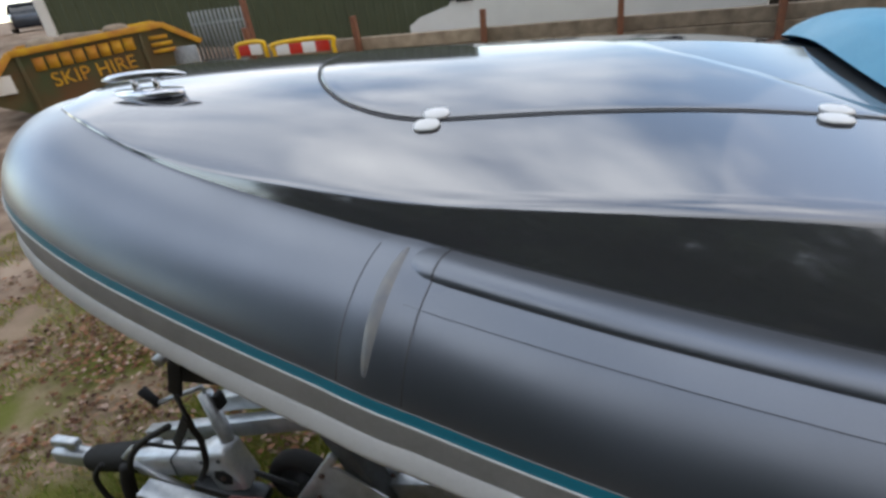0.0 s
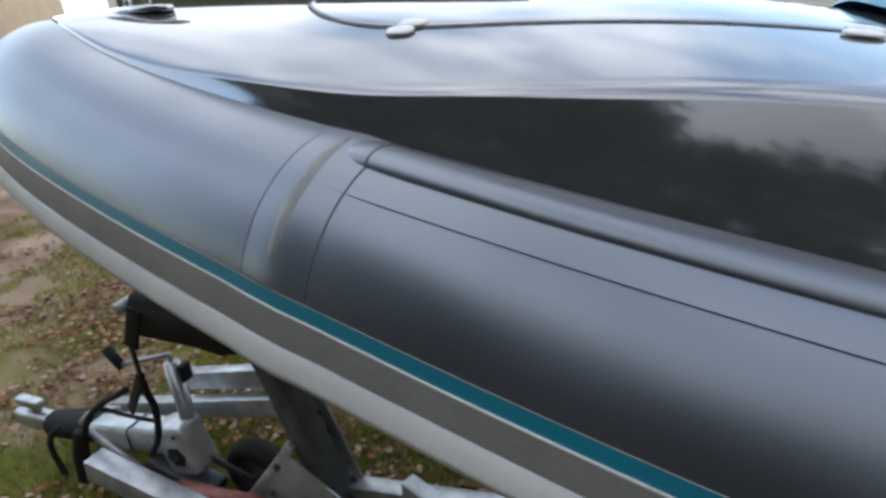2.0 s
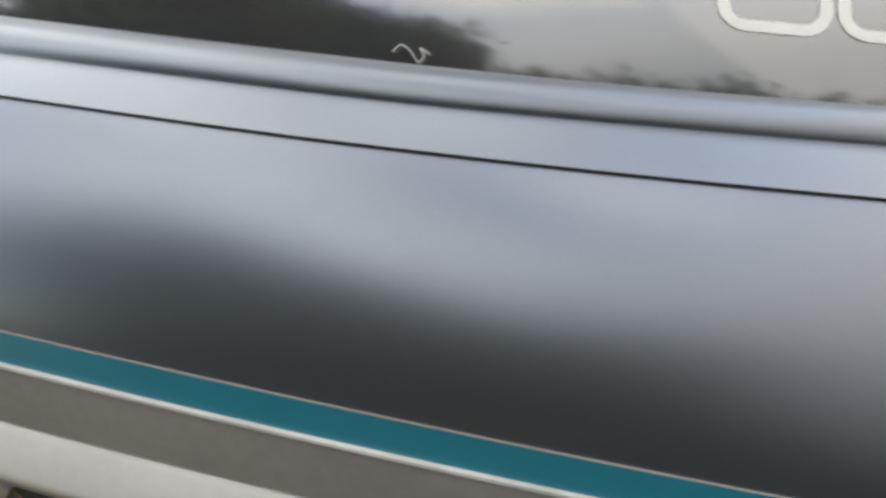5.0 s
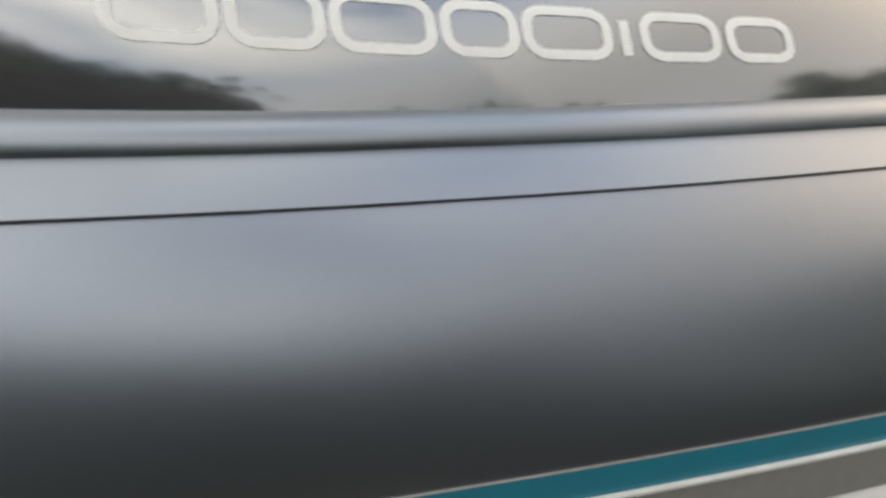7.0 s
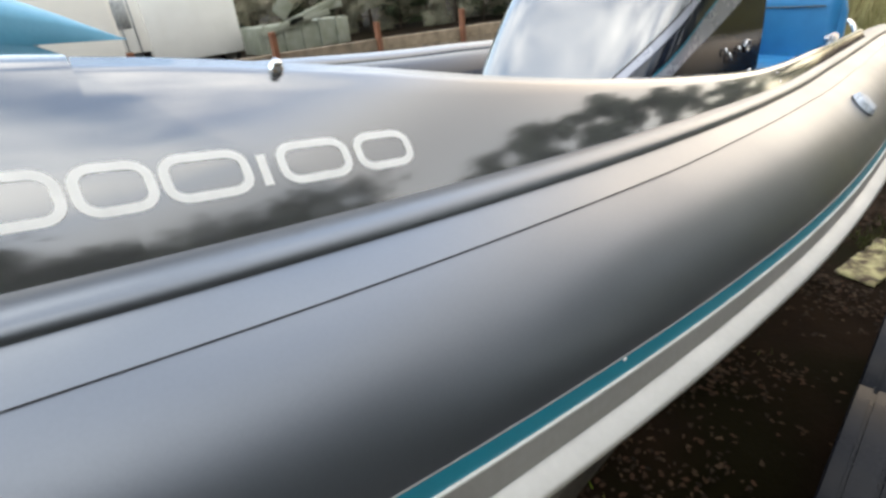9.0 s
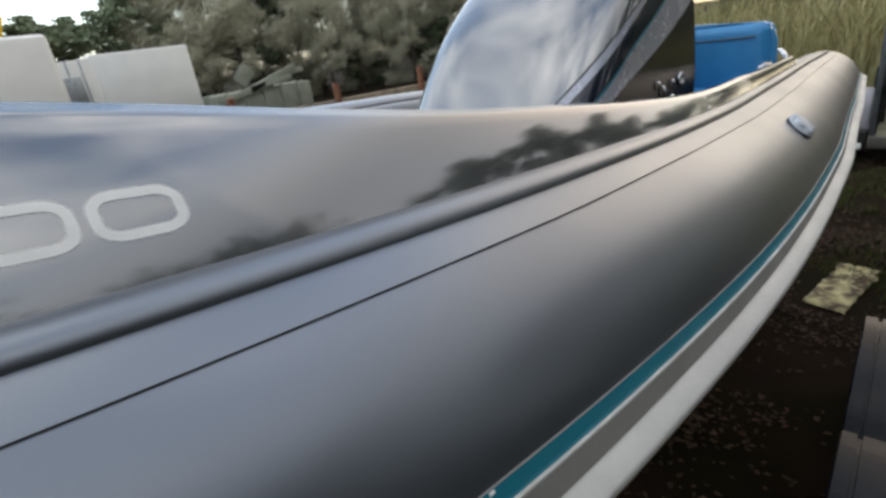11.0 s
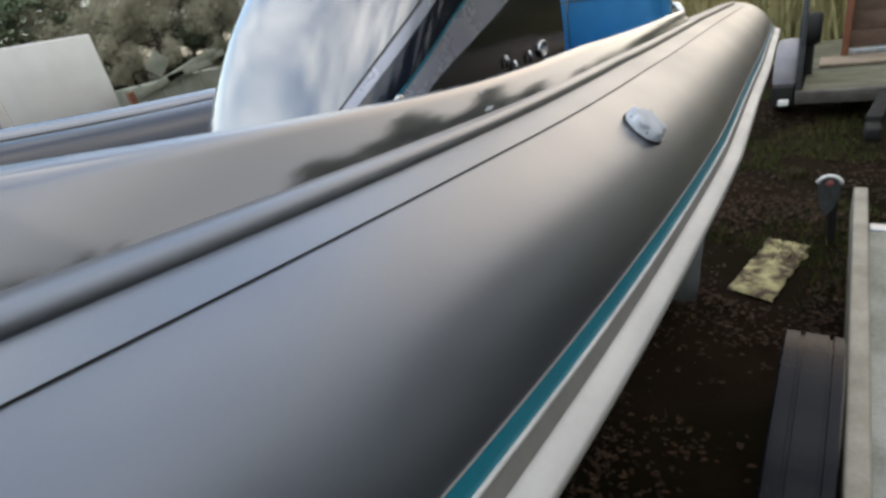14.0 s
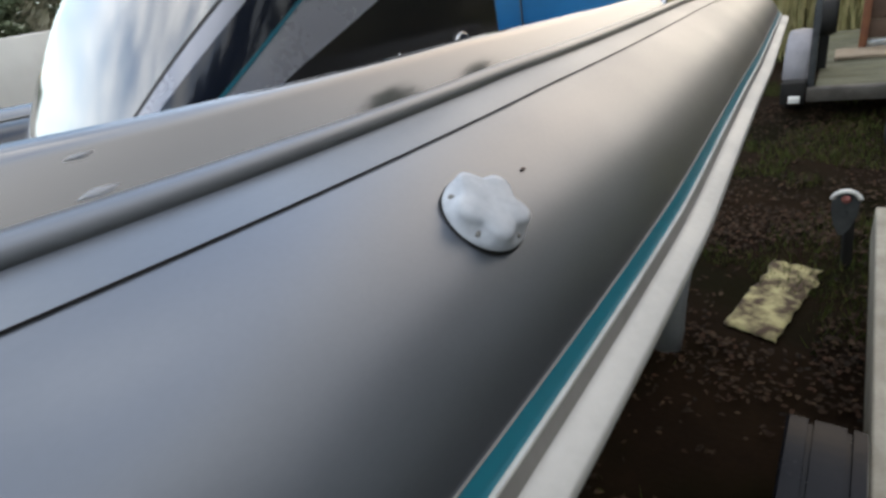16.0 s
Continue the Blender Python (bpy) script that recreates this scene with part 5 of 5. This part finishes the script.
# parked cars on the far track
def build_car(at, rz, paint, label):
    car = thing("car", at, label, "car", "parked cars", rz)
    rows = []
    for x, zl, zh, w in ((0.0, 0.45, 0.70, 0.75), (0.15, 0.25, 0.86, 0.86), (1.0, 0.25, 0.98, 0.89), (1.25, 0.25, 1.0, 0.89), (3.6, 0.25, 1.0, 0.89), (4.1, 0.3, 0.95, 0.85), (4.25, 0.45, 0.75, 0.78)):
        rows.append([(x, -w, zl), (x, -w, zh - 0.1), (x, -w + 0.1, zh), (x, w - 0.1, zh), (x, w, zh - 0.1), (x, w, zl)])
    part("body", grid(bmesh.new(), rows, close_v=True, cap=True), paint, car)
    rows = []
    for x, z, w in ((1.05, 0.97, 0.82), (1.65, 1.48, 0.66), (3.4, 1.50, 0.66), (4.0, 0.97, 0.80)):
        rows.append([(x, -w, z), (x, 0, z + (0.03 if z > 1 else 0)), (x, w, z)])
    bm = grid(bmesh.new(), rows)
    part("windscreen", bm, GLASS, car)
    part("roof", pad(1.6, -0.66, 3.5, 0.66, 1.44, 1.53, 0.03, 0.02, 2), SILVER, car)
    for y in (-0.70, 0.70):
        part("headlight", boxed(-0.02, y - 0.15, 0.62, 0.14, y + 0.15, 0.78, 0.03), WHITE, car)
        for x in (0.85, 3.4):
            road_wheel(car, x, y * 1.12, 0.31, 0.31, 0.18)
    part("grille", boxed(-0.015, -0.45, 0.45, 0.06, 0.45, 0.70, 0.02), RUBBER, car)


build_car((-33.0, 26.5, 1.45), 145 - 180, CAR_BLUE, "dark blue car parked on the sandy track")
build_car((-41.0, 35.0, 1.48), 150 - 180, GLASS, "dark car parked farther along the track")
house = thing("cream_building", (-34, 15.5, 1.2), "cream rendered building at the end of the track", "building", rz=30)
part("wall", boxed(0, -8, 0, 6, 5.5, 5.0, 0.02), CREAM, house)
part("roof", boxed(-0.3, -8.3, 5.0, 6.3, 5.8, 5.35, 0.05), RUST, house)
part("door", boxed(2.4, 5.45, 0, 3.6, 5.55, 2.2, 0.01), RUST, house)
bn = thing("wheelie_bin", (-16.2, 8.3, ground_z(-16.2, 8.3)), "blue plastic wheelie bin beside the track", "bin")
part("body", boxed(0, 0, 0.05, 0.5, 0.55, 1.0, 0.04), VINYL_BLUE, bn)
part("lid", boxed(-0.03, -0.03, 1.0, 0.53, 0.58, 1.08, 0.03), VINYL_BLUE, bn)
solid("rusty_stake", beam(bmesh.new(), (-1.95, -0.35, 0.0), (-2.25, -0.25, 0.75), 0.03, 0.03), RUST, "rusty leaning steel stake in the ground", "stake")

# box truck, scrap and telehandler beyond the boat
truck = thing("box_truck", (5.42, 16.5, 0.1), "white box truck parked beyond the boat", "truck", rz=0)
part("box", boxed(0.0, 0, 0.35, 2.62, 5.0, 2.55, 0.03), WHITE, truck, "white box body")
part("open_door", boxed(-1.3, 0.0, 0.72, -0.02, 0.06, 2.47, 0.01), WHITE, truck, "white rear door")
part("door_panel", boxed(-0.85, -0.02, 1.35, -0.35, 0.0, 2.05, 0.01), GALV, truck)
for x in (-0.62, -0.3):
    part("door_bar", boxed(x, -0.03, 0.72, x + 0.04, 0.0, 2.47, 0.005), GALV, truck)
part("chassis", boxed(-0.2, 0.3, 0.45, 2.5, 4.8, 0.75, 0.02), RUBBER, truck)
for y in (0.8, 4.0):
    road_wheel(truck, 0.35, y, 0.32, 0.36, 0.25)
    road_wheel(truck, 2.4, y, 0.32, 0.36, 0.25)
scrap = thing("scrap_trailer", (7.9, 15.0, 0.0), "mossy grey broken boat hulk and boards", "scrap")
SCRAP = surface("mossy_grey", (0.20, 0.22, 0.16), (0.32, 0.33, 0.28), 3, 0.85, 0.1, bump=0.01)
part("hulk", boxed(0, 0, 0.35, 3.1, 1.2, 1.12, 0.04), SCRAP, scrap)
for k in range(6):
    part("board", beam(bmesh.new(), (0.1 + 0.3 * k, -0.1, 0.9 + 0.08 * k), (1.5 + 0.3 * k, -0.1 + 0.1 * (k % 3), 1.25 + 0.09 * k - 0.2 * (k % 2)), 0.05, 0.16), SCRAP, scrap)
for k in range(5):
    part("post", boxed(0.2 + 0.6 * k, -0.06, 0.3, 0.28 + 0.6 * k, -0.01, 1.15, 0.005), SCRAP, scrap)
part("gable", beam(bmesh.new(), (0.75, 0, 1.35), (1.15, 0, 1.75), 0.04, 0.45), SCRAP, scrap)
th = thing("telehandler", (3.9, 24.0, 0.0), "orange telehandler boom behind the truck", "machine")
part("boom", beam(bmesh.new(), (0, 0, 2.0), (0.9, 0, 4.6), 0.3, 0.35), YELLOW, th)
part("body", boxed(-1.2, -1, 0.6, 1.2, 1, 2.2, 0.1), YELLOW, th)
for x in (-0.9, 0.9):
    road_wheel(th, x, -1.0, 0.6, 0.6, 0.4)

# ---- plant trailer beside the boat ----
def build_plant_trailer():
    pt = thing("plant_trailer", (5.20, -0.563, 0), "low plant trailer with drilled steel deck and black mudguards", "trailer", "trailers", rz=4.2)
    # deck plate with rows of oval holes
    y0, y1, x0, x1, z = -1.36, -0.055, -4.0, -0.36, 0.39
    bm = bmesh.new()
    holes = [-0.135, -0.26, -0.39, -0.59, -0.79, -0.99, -1.19]
    ys = [y1]
    for hy in holes:
        ys += [hy + 0.016, hy - 0.016]
    ys.append(y0)
    xs = []
    for x in steps(x0, x1 - 0.05, 0.125):
        xs += [x, x + 0.028]
    xs.append(x1)
    for i in range(len(xs) - 1):
        for j in range(len(ys) - 1):
            if i % 2 == 0 and j % 2 == 1 and i < len(xs) - 2:
                continue
            a, b, c, d = xs[i], xs[i + 1], ys[j], ys[j + 1]
            bm.faces.new([bm.verts.new(p) for p in ((a, c, z), (b, c, z), (b, d, z), (a, d, z))])
    bmesh.ops.remove_doubles(bm, verts=bm.verts, dist=0.0005)
    part("deck", bm, PLATE, pt, "grimy galvanised deck with drilled holes", False)
    # black slab added under the deck so its holes look shaded
    part("hole_shade", boxed(x0, y0, 0.30, x1, y1, 0.37, 0.004), RUBBER, pt)
    part("side_rail", boxed(x0, -0.055, 0.30, 0.0, 0.0, 0.45, 0.008), RAIL, pt, "pale painted side rail")
    part("end_rail", boxed(x1 - 0.01, y0, 0.29, x1 + 0.06, -0.06, 0.40, 0.008), GALV, pt)
    for xe in (-1.42, -2.145):
        # rounded mudguard with two sunk grooves
        prof = [(xe - 0.715, 0.18), (xe - 0.70, 0.28), (xe - 0.64, 0.37), (xe - 0.54, 0.438), (xe - 0.40, 0.490), (xe - 0.24, 0.520), (xe - 0.10, 0.532), (xe, 0.528)]
        bm, rows = bmesh.new(), []
        cross = [(0.166, -0.06), (0.165, -0.006), (0.159, 0.0), (0.123, 0.001), (0.1215, -0.014), (0.1125, -0.014), (0.111, 0.001), (0.051, 0.001), (0.0495, -0.014), (0.0405, -0.014), (0.039, 0.001), (0.014, 0.0), (0.008, -0.03)]
        for q in spline([(u, v, 0) for u, v in prof], 30):
            rows.append([(q.x, yy, q.y + dz) for yy, dz in cross])
        rows.append([(xe + 0.002, yy, 0.528 + dz - 0.03) for yy, dz in cross])
        part("mudguard", grid(bm, rows), MUD, pt, "dusty black ribbed mudguard", False)
        part("guard_bar", boxed(xe - 0.690, 0.055, 0.345, xe - 0.666, 0.108, 0.368, 0.004), MUD, pt, "short raised bar on the mudguard")
        road_wheel(pt, xe - 0.34, 0.09, 0.23, 0.23, 0.13)
    # marker lamp on a tapering plate
    bm = bmesh.new()
    face = [(-0.052, 0.0), (-0.050, -0.06), (-0.030, -0.13), (-0.008, -0.17), (0.012, -0.17), (0.034, -0.12), (0.050, -0.05), (0.052, 0.0), (0.045, 0.030), (0.026, 0.050), (0.0, 0.057), (-0.026, 0.050), (-0.045, 0.030)]
    front, rear = ([bm.verts.new((x, 0.096 + u, 0.36 + v)) for u, v in face] for x in (0.236, 0.248))
    bm.faces.new(front)
    bm.faces.new(rear)
    for k in range(len(face)):
        bm.faces.new((front[k - 1], front[k], rear[k], rear[k - 1]))
    bracket = part("lamp_bracket", bm, GALV_DARK, pt, "grey tapering marker lamp plate", False)
    bm = bmesh.new()
    rod(bm, [(0.231, 0.096 + 0.055 * math.cos(t), 0.36 + 0.055 * math.sin(t)) for t in np.linspace(0.25, math.pi - 0.25, 12)], 0.010)
    part("hood", bm, WHITE, bracket, "white lamp hood")
    part("reflector", lathe(bmesh.new(), [(0.001, 0), (0.020, 0), (0.016, 0.012), (0.001, 0.016)], 20, Matrix.Translation((0.235, 0.096, 0.373)) @ Matrix.Rotation(radians(-90), 4, "Y")), RED_PAINT, bracket, "faded red reflector")
    part("bracket_foot", beam(bmesh.new(), (0.266, 0.058, -0.02), (0.256, 0.078, 0.32), 0.03, 0.04), RUBBER, bracket)


DECK_BOARD = surface("mossy_board", (0.16, 0.15, 0.10), (0.085, 0.085, 0.05), 5, 0.85, 0.1, bump=0.003, vary=0.2)
PLANK_BROWN = surface("brown_plank", (0.12, 0.075, 0.05), (0.07, 0.042, 0.03), 5, 0.8, 0.1, bump=0.003, vary=0.2)
GUARD = surface("faded_grey_guard", (0.27, 0.26, 0.285), (0.18, 0.175, 0.19), 5, 0.5, 0.1)
PLATE = surface("grimy_deck_plate", (0.30, 0.32, 0.30), (0.17, 0.18, 0.15), 5, 0.6, 0.12, metal=0.3, bump=0.001)
RAIL = surface("pale_rail_paint", (0.36, 0.34, 0.29), (0.24, 0.22, 0.18), 9, 0.6)
MUD = surface("dusty_black_steel", (0.010, 0.010, 0.013), (0.006, 0.007, 0.011), 6, 0.24, 0.06, bump=0.0002, spec=0.16)
build_plant_trailer()

# second trailer by the reeds
ft = thing("tipping_trailer", (7.8, 0.04, 0.0), "old flat trailer with mesh-sided timber body", "trailer", "trailers", rz=5)
for k in range(9):
    part("deck_board", boxed(0.03 + 0.285 * k, -1.35, 0.27, 0.305 + 0.285 * k, -0.03, 0.30, 0.005), DECK_BOARD, ft, "mossy grey-green deck board")
part("end_beam", boxed(-0.05, -1.4, 0.20, 0.03, 0.02, 0.31, 0.008), RAIL_WORN, ft)
part("lamp_board", boxed(-0.05, 0.03, 0.18, 0.10, 0.20, 0.36, 0.01), RUBBER, ft)
part("tail_lamp", boxed(-0.09, 0.06, 0.20, -0.05, 0.14, 0.255, 0.008), WHITE, ft, "small white lamp")
road_wheel(ft, 0.55, 0.13, 0.29, 0.28, 0.16)
bm, rows = bmesh.new(), []
for k in range(25):
    t = math.pi * k / 24
    rows.append([(0.55 + q * math.cos(t), y, 0.33 + q * math.sin(t)) for y, q in ((0.035, 0.30), (0.04, 0.335), (0.055, 0.345), (0.125, 0.352), (0.20, 0.345), (0.215, 0.335), (0.22, 0.30))])
grid(bm, rows)
part("mudguard", bm, GUARD, ft, "pale lavender grey rounded mudguard")
part("spare_wheel", lathe(bmesh.new(), [(0.07, -0.08), (0.13, -0.085), (0.15, -0.05), (0.15, 0.05), (0.13, 0.085), (0.07, 0.08), (0.07, -0.08)], 30, Matrix.Translation((0.75, -0.03, 0.72)) @ Matrix.Rotation(radians(90), 4, "X")), RUBBER, ft, "black spare tyre")
part("tyre_post", boxed(0.70, -0.07, 0.28, 0.78, 0.0, 0.64, 0.01), RUBBER, ft, "dark spare wheel carrier")
for y in (0.0, -1.3):
    part("upright", boxed(0.02, y - 0.022, 0.28, 0.065, y + 0.022, 1.55, 0.005), GALV_DARK, ft, "dark steel upright")
for k in range(7):
    part("plank", boxed(1.38, -1.30, 0.40 + 0.17 * k, 1.42, -0.35, 0.565 + 0.17 * k, 0.006), PLANK_BROWN, ft, "brown weathered plank")
part("bottom_rail", boxed(1.34, -1.32, 0.33, 1.42, -0.33, 0.39, 0.006), GALV, ft, "grey steel bottom rail")
part("body_frame", boxed(1.32, -0.35, 0.30, 1.42, -0.29, 1.70, 0.006), RUST, ft, "rusty corner post")
# paler timber laid on the deck for the light on its far end
part("side_board", boxed(0.95, -1.30, 0.305, 1.34, -0.12, 0.335, 0.006), TIMBER, ft, "lit far end of the deck, painted as paler timber")
part("drawbar", beam(bmesh.new(), (-0.05, -0.62, 0.24), (-0.75, -0.52, 0.22), 0.10, 0.09), RUBBER, ft)
part("coupling", boxed(-0.95, -0.57, 0.13, -0.72, -0.47, 0.23, 0.02), RUBBER, ft)

# torn sack lying on the ground
bm, rows = bmesh.new(), []
for i in range(22):
    u = i / 21
    row = []
    for j in range(12):
        v = j / 11
        a = Vector((4.76, -0.225, 0)).lerp(Vector((5.40, -0.30, 0)), u)
        w = Vector((0.025, 0.108, 0)) * (2 * v - 1)
        w *= 1 + 0.28 * noise.noise((u * 7, v * 2, 1.0))
        p = a + w
        edge = min(u, 1 - u, v, 1 - v)
        z = ground_z(p.x, p.y) + 0.012 + 0.004 * min(1, edge * 8) + 0.012 * max(0, noise.noise((u * 9, v * 4, 5.0))) + 0.006 * noise.noise((u * 22, v * 9, 3.0))
        row.append((p.x + 0.02 * noise.noise((v * 7, u * 3, 2.0)), p.y, z))
    rows.append(row)
grid(bm, rows)
sack = solid("torn_sack", bm, SACK, "torn dirty cream sack lying flat on the ground", "sack")
sm = sack.modifiers.new("thickness", "SOLIDIFY")
sm.thickness = 0.004


# ---- trees and reeds ----
BARK = surface("bark", (0.09, 0.065, 0.045), (0.05, 0.038, 0.028), 9, 0.9, 0.08, bump=0.02)
FOLIAGE = surface("dark_foliage", (0.030, 0.045, 0.018), (0.055, 0.065, 0.030), 1.2, 0.75, 0.1)
FOLIAGE_PINE = surface("pine_foliage", (0.15, 0.20, 0.12), (0.23, 0.26, 0.16), 1.2, 0.75, 0.1)
FOLIAGE_BROWN = surface("winter_brown_foliage", (0.42, 0.385, 0.29), (0.30, 0.29, 0.20), 1.0, 0.8, 0.1)
# paler foliage for south-east trees, with the haze round the sun in its colour
FOLIAGE_PALE = surface("hazy_grey_green_foliage", (0.13, 0.15, 0.11), (0.20, 0.21, 0.16), 1.2, 0.75, 0.1)
REED = surface("dry_reed", (0.50, 0.42, 0.22), (0.24, 0.24, 0.09), 6, 0.8, 0.1)


def tree(seed, height, spread, bare, foliage, leaves, leaf, flat=0.5, slim=0.55):
    """A tree at the origin: trunk with limbs, and a crown of leaf clumps set round the limb ends."""
    r = random.Random(seed)
    ob = thing("tree", (0, 0, 0), "tall dark tree with an uneven crown", "tree", "trees")
    bm = bmesh.new()
    top = Vector((r.uniform(-0.4, 0.4), r.uniform(-0.4, 0.4), height * 0.9))
    spine = spline([(0, 0, -0.2), (r.uniform(-0.2, 0.2), r.uniform(-0.2, 0.2), height * 0.35), (top.x * 0.6, top.y * 0.6, height * 0.65), top], 14)
    rod(bm, spine, [0.022 * height * (1 - 0.9 * k / 13) for k in range(14)], 8)
    ends = []
    for k in range(15):
        h = bare + (0.92 - bare) * k / 14
        base = spine[min(13, int(h * 14))]
        a = k * 2.4 + r.uniform(-0.5, 0.5)
        reach = spread * (0.45 + 0.65 * math.sin(math.pi * min(1, (k + 3) / 17))) * r.uniform(0.7, 1.2)
        tip = base + Vector((math.cos(a) * reach, math.sin(a) * reach, height * r.uniform(0.02, 0.14)))
        mid = base.lerp(tip, 0.5) + Vector((0, 0, -0.03 * height * r.random()))
        limb = spline([base, mid, tip], 6)
        rod(bm, limb, [0.007 * height * (1 - 0.85 * j / 5) for j in range(6)], 5)
        ends += [(limb[3], 0.8), (limb[4], 0.9), (tip, 1.0), (tip + Vector((r.uniform(-1, 1), r.uniform(-1, 1), r.uniform(0, 1))) * 0.25 * spread, 0.8)]
    ends.append((top, 0.9))
    part("trunk", bm, BARK, ob)
    verts, faces = [], []
    for _ in range(leaves):
        c, q = ends[r.randrange(len(ends))]
        rad = 0.30 * spread * q
        d = Vector((r.gauss(0, 1), r.gauss(0, 1), r.gauss(0, flat)))
        p = c + d * rad * 0.5
        n = Vector((r.gauss(0, 1), r.gauss(0, 1), r.gauss(0, 1))).normalized()
        t = n.orthogonal().normalized()
        b = n.cross(t)
        s = leaf * r.uniform(0.5, 1.3)
        o = len(verts)
        verts += [p - t * s, p + b * s * slim, p + t * s, p - b * s * slim]
        faces.append((o, o + 1, o + 2, o + 3))
    me = bpy.data.meshes.new("crown")
    me.from_pydata([tuple(v) for v in verts], [], faces)
    me.materials.append(foliage)
    part("crown", me, foliage, ob)
    return ob


protos = [tree(1, 9.0, 3.0, 0.18, FOLIAGE, 13000, 0.17), tree(2, 11.0, 2.6, 0.45, FOLIAGE_PINE, 12000, 0.20, 0.35), tree(3, 10.0, 3.2, 0.12, FOLIAGE_BROWN, 17000, 0.24, 0.9, 0.12), tree(5, 6.5, 2.6, 0.15, FOLIAGE, 11000, 0.14), tree(7, 8.2, 2.0, 0.12, FOLIAGE_PALE, 7500, 0.15, 0.7), tree(9, 6.5, 2.2, 0.12, FOLIAGE, 5200, 0.13, 0.8)]
spots = []
tr = random.Random(8)
# row behind the camera, with gaps to the sky
for x, y, k, s in ((-9.5, -10.5, 0, 1.15), (-7.0, -9.3, 3, 1.7), (-4.9, -9.6, 0, 1.3), (-4.6, -8.2, 3, 1.1), (-8, -13.5, 0, 1.25), (-5.0, -13, 0, 1.3), (-0.2, -8.8, 3, 1.0), (1.9, -9.2, 5, 1.10), (3.5, -9.6, 5, 1.25),
                   (3.4, -11.5, 3, 0.42), (5.0, -11.5, 3, 0.45), (6.6, -11, 3, 0.50), (10.0, -10.4, 4, 0.95), (12.8, -8.9, 4, 1.09), (15.4, -7.2, 4, 1.05), (18.2, -6.0, 4, 0.9), (-12, -8, 1, 0.8), (-15, -4, 0, 0.5), (21.0, -4.6, 4, 0.60)):
    spots.append((x, y, k, s))
# unseen undergrowth at their feet, added to block low sky from the reflections
for k in range(18):
    x = -12 + 1.7 * k + tr.uniform(-0.4, 0.4)
    spots.append((x, -8.6 + tr.uniform(-0.6, 0.6) + 0.012 * (k - 6) ** 2, 3, tr.uniform(0.54, 0.68) if -7 < x < 2 else tr.uniform(0.34, 0.46)))
# wood beyond the yard
for k in range(26):
    a = radians(-2 + 62 * k / 25)
    d = tr.uniform(27, 38)
    kind = (1 if k < 9 else 2 if k < 20 else 0) if k % 4 else 1
    spots.append((1.5 + d * math.sin(a), -0.5 + d * math.cos(a), kind, tr.uniform(0.68, 0.98) * (0.55 if k < 8 else 0.92)))
for k in range(22):
    q = radians(2 + 60 * k / 21)
    spots.append((1.5 + 25 * math.sin(q), 24 * math.cos(q), 3 if k % 3 == 0 else 2, tr.uniform(0.3, 0.42) * (0.7 if k < 7 else 1)))
for k in range(10):
    spots.append((26 + tr.uniform(0, 8), -14 + 3 * k, (2, 0, 3)[k % 3], tr.uniform(0.5, 0.7)))
for k in range(7):
    spots.append((-45 + tr.uniform(-4, 4), -14 + 6.5 * k, 2, tr.uniform(0.5, 0.7)))
used = set()
for x, y, k, s in spots:
    m = pose(x, y, ground_z(x, y) - 0.05, 0, 0, tr.uniform(0, 360)) @ Matrix.Scale(s, 4)
    if k not in used:
        used.add(k)
        protos[k].matrix_basis = m
    else:
        o = copy_thing(protos[k], m)
        o.matrix_basis = m

# reed bed behind the stern
verts, faces = [], []
rr = random.Random(12)
for _ in range(9000):
    x, y = rr.uniform(10.4, 13.2), rr.uniform(-5.0, 4.0)
    h, a, b = rr.uniform(0.6, 1.95), rr.uniform(0, 6.3), rr.uniform(0, 6.3)
    w, k = rr.uniform(0.006, 0.014), rr.uniform(0.1, 0.55)
    o = len(verts)
    dx, dy = w * math.cos(a), w * math.sin(a)
    lx, ly = k * h * math.cos(b), k * h * math.sin(b)
    verts += [(x - dx, y - dy, -0.02), (x + dx, y + dy, -0.02), (x + lx * 0.35 + dx, y + ly * 0.35 + dy, h * 0.65), (x + lx * 0.35 - dx, y + ly * 0.35 - dy, h * 0.65), (x + lx, y + ly, h)]
    faces += [(o, o + 1, o + 2, o + 3), (o + 3, o + 2, o + 4)]
me = bpy.data.meshes.new("reeds")
me.from_pydata(verts, [], faces)
me.materials.append(REED)
tagged(new("reeds", me), "tall dry yellow-green reeds and grass", "reeds", "", "stuff")
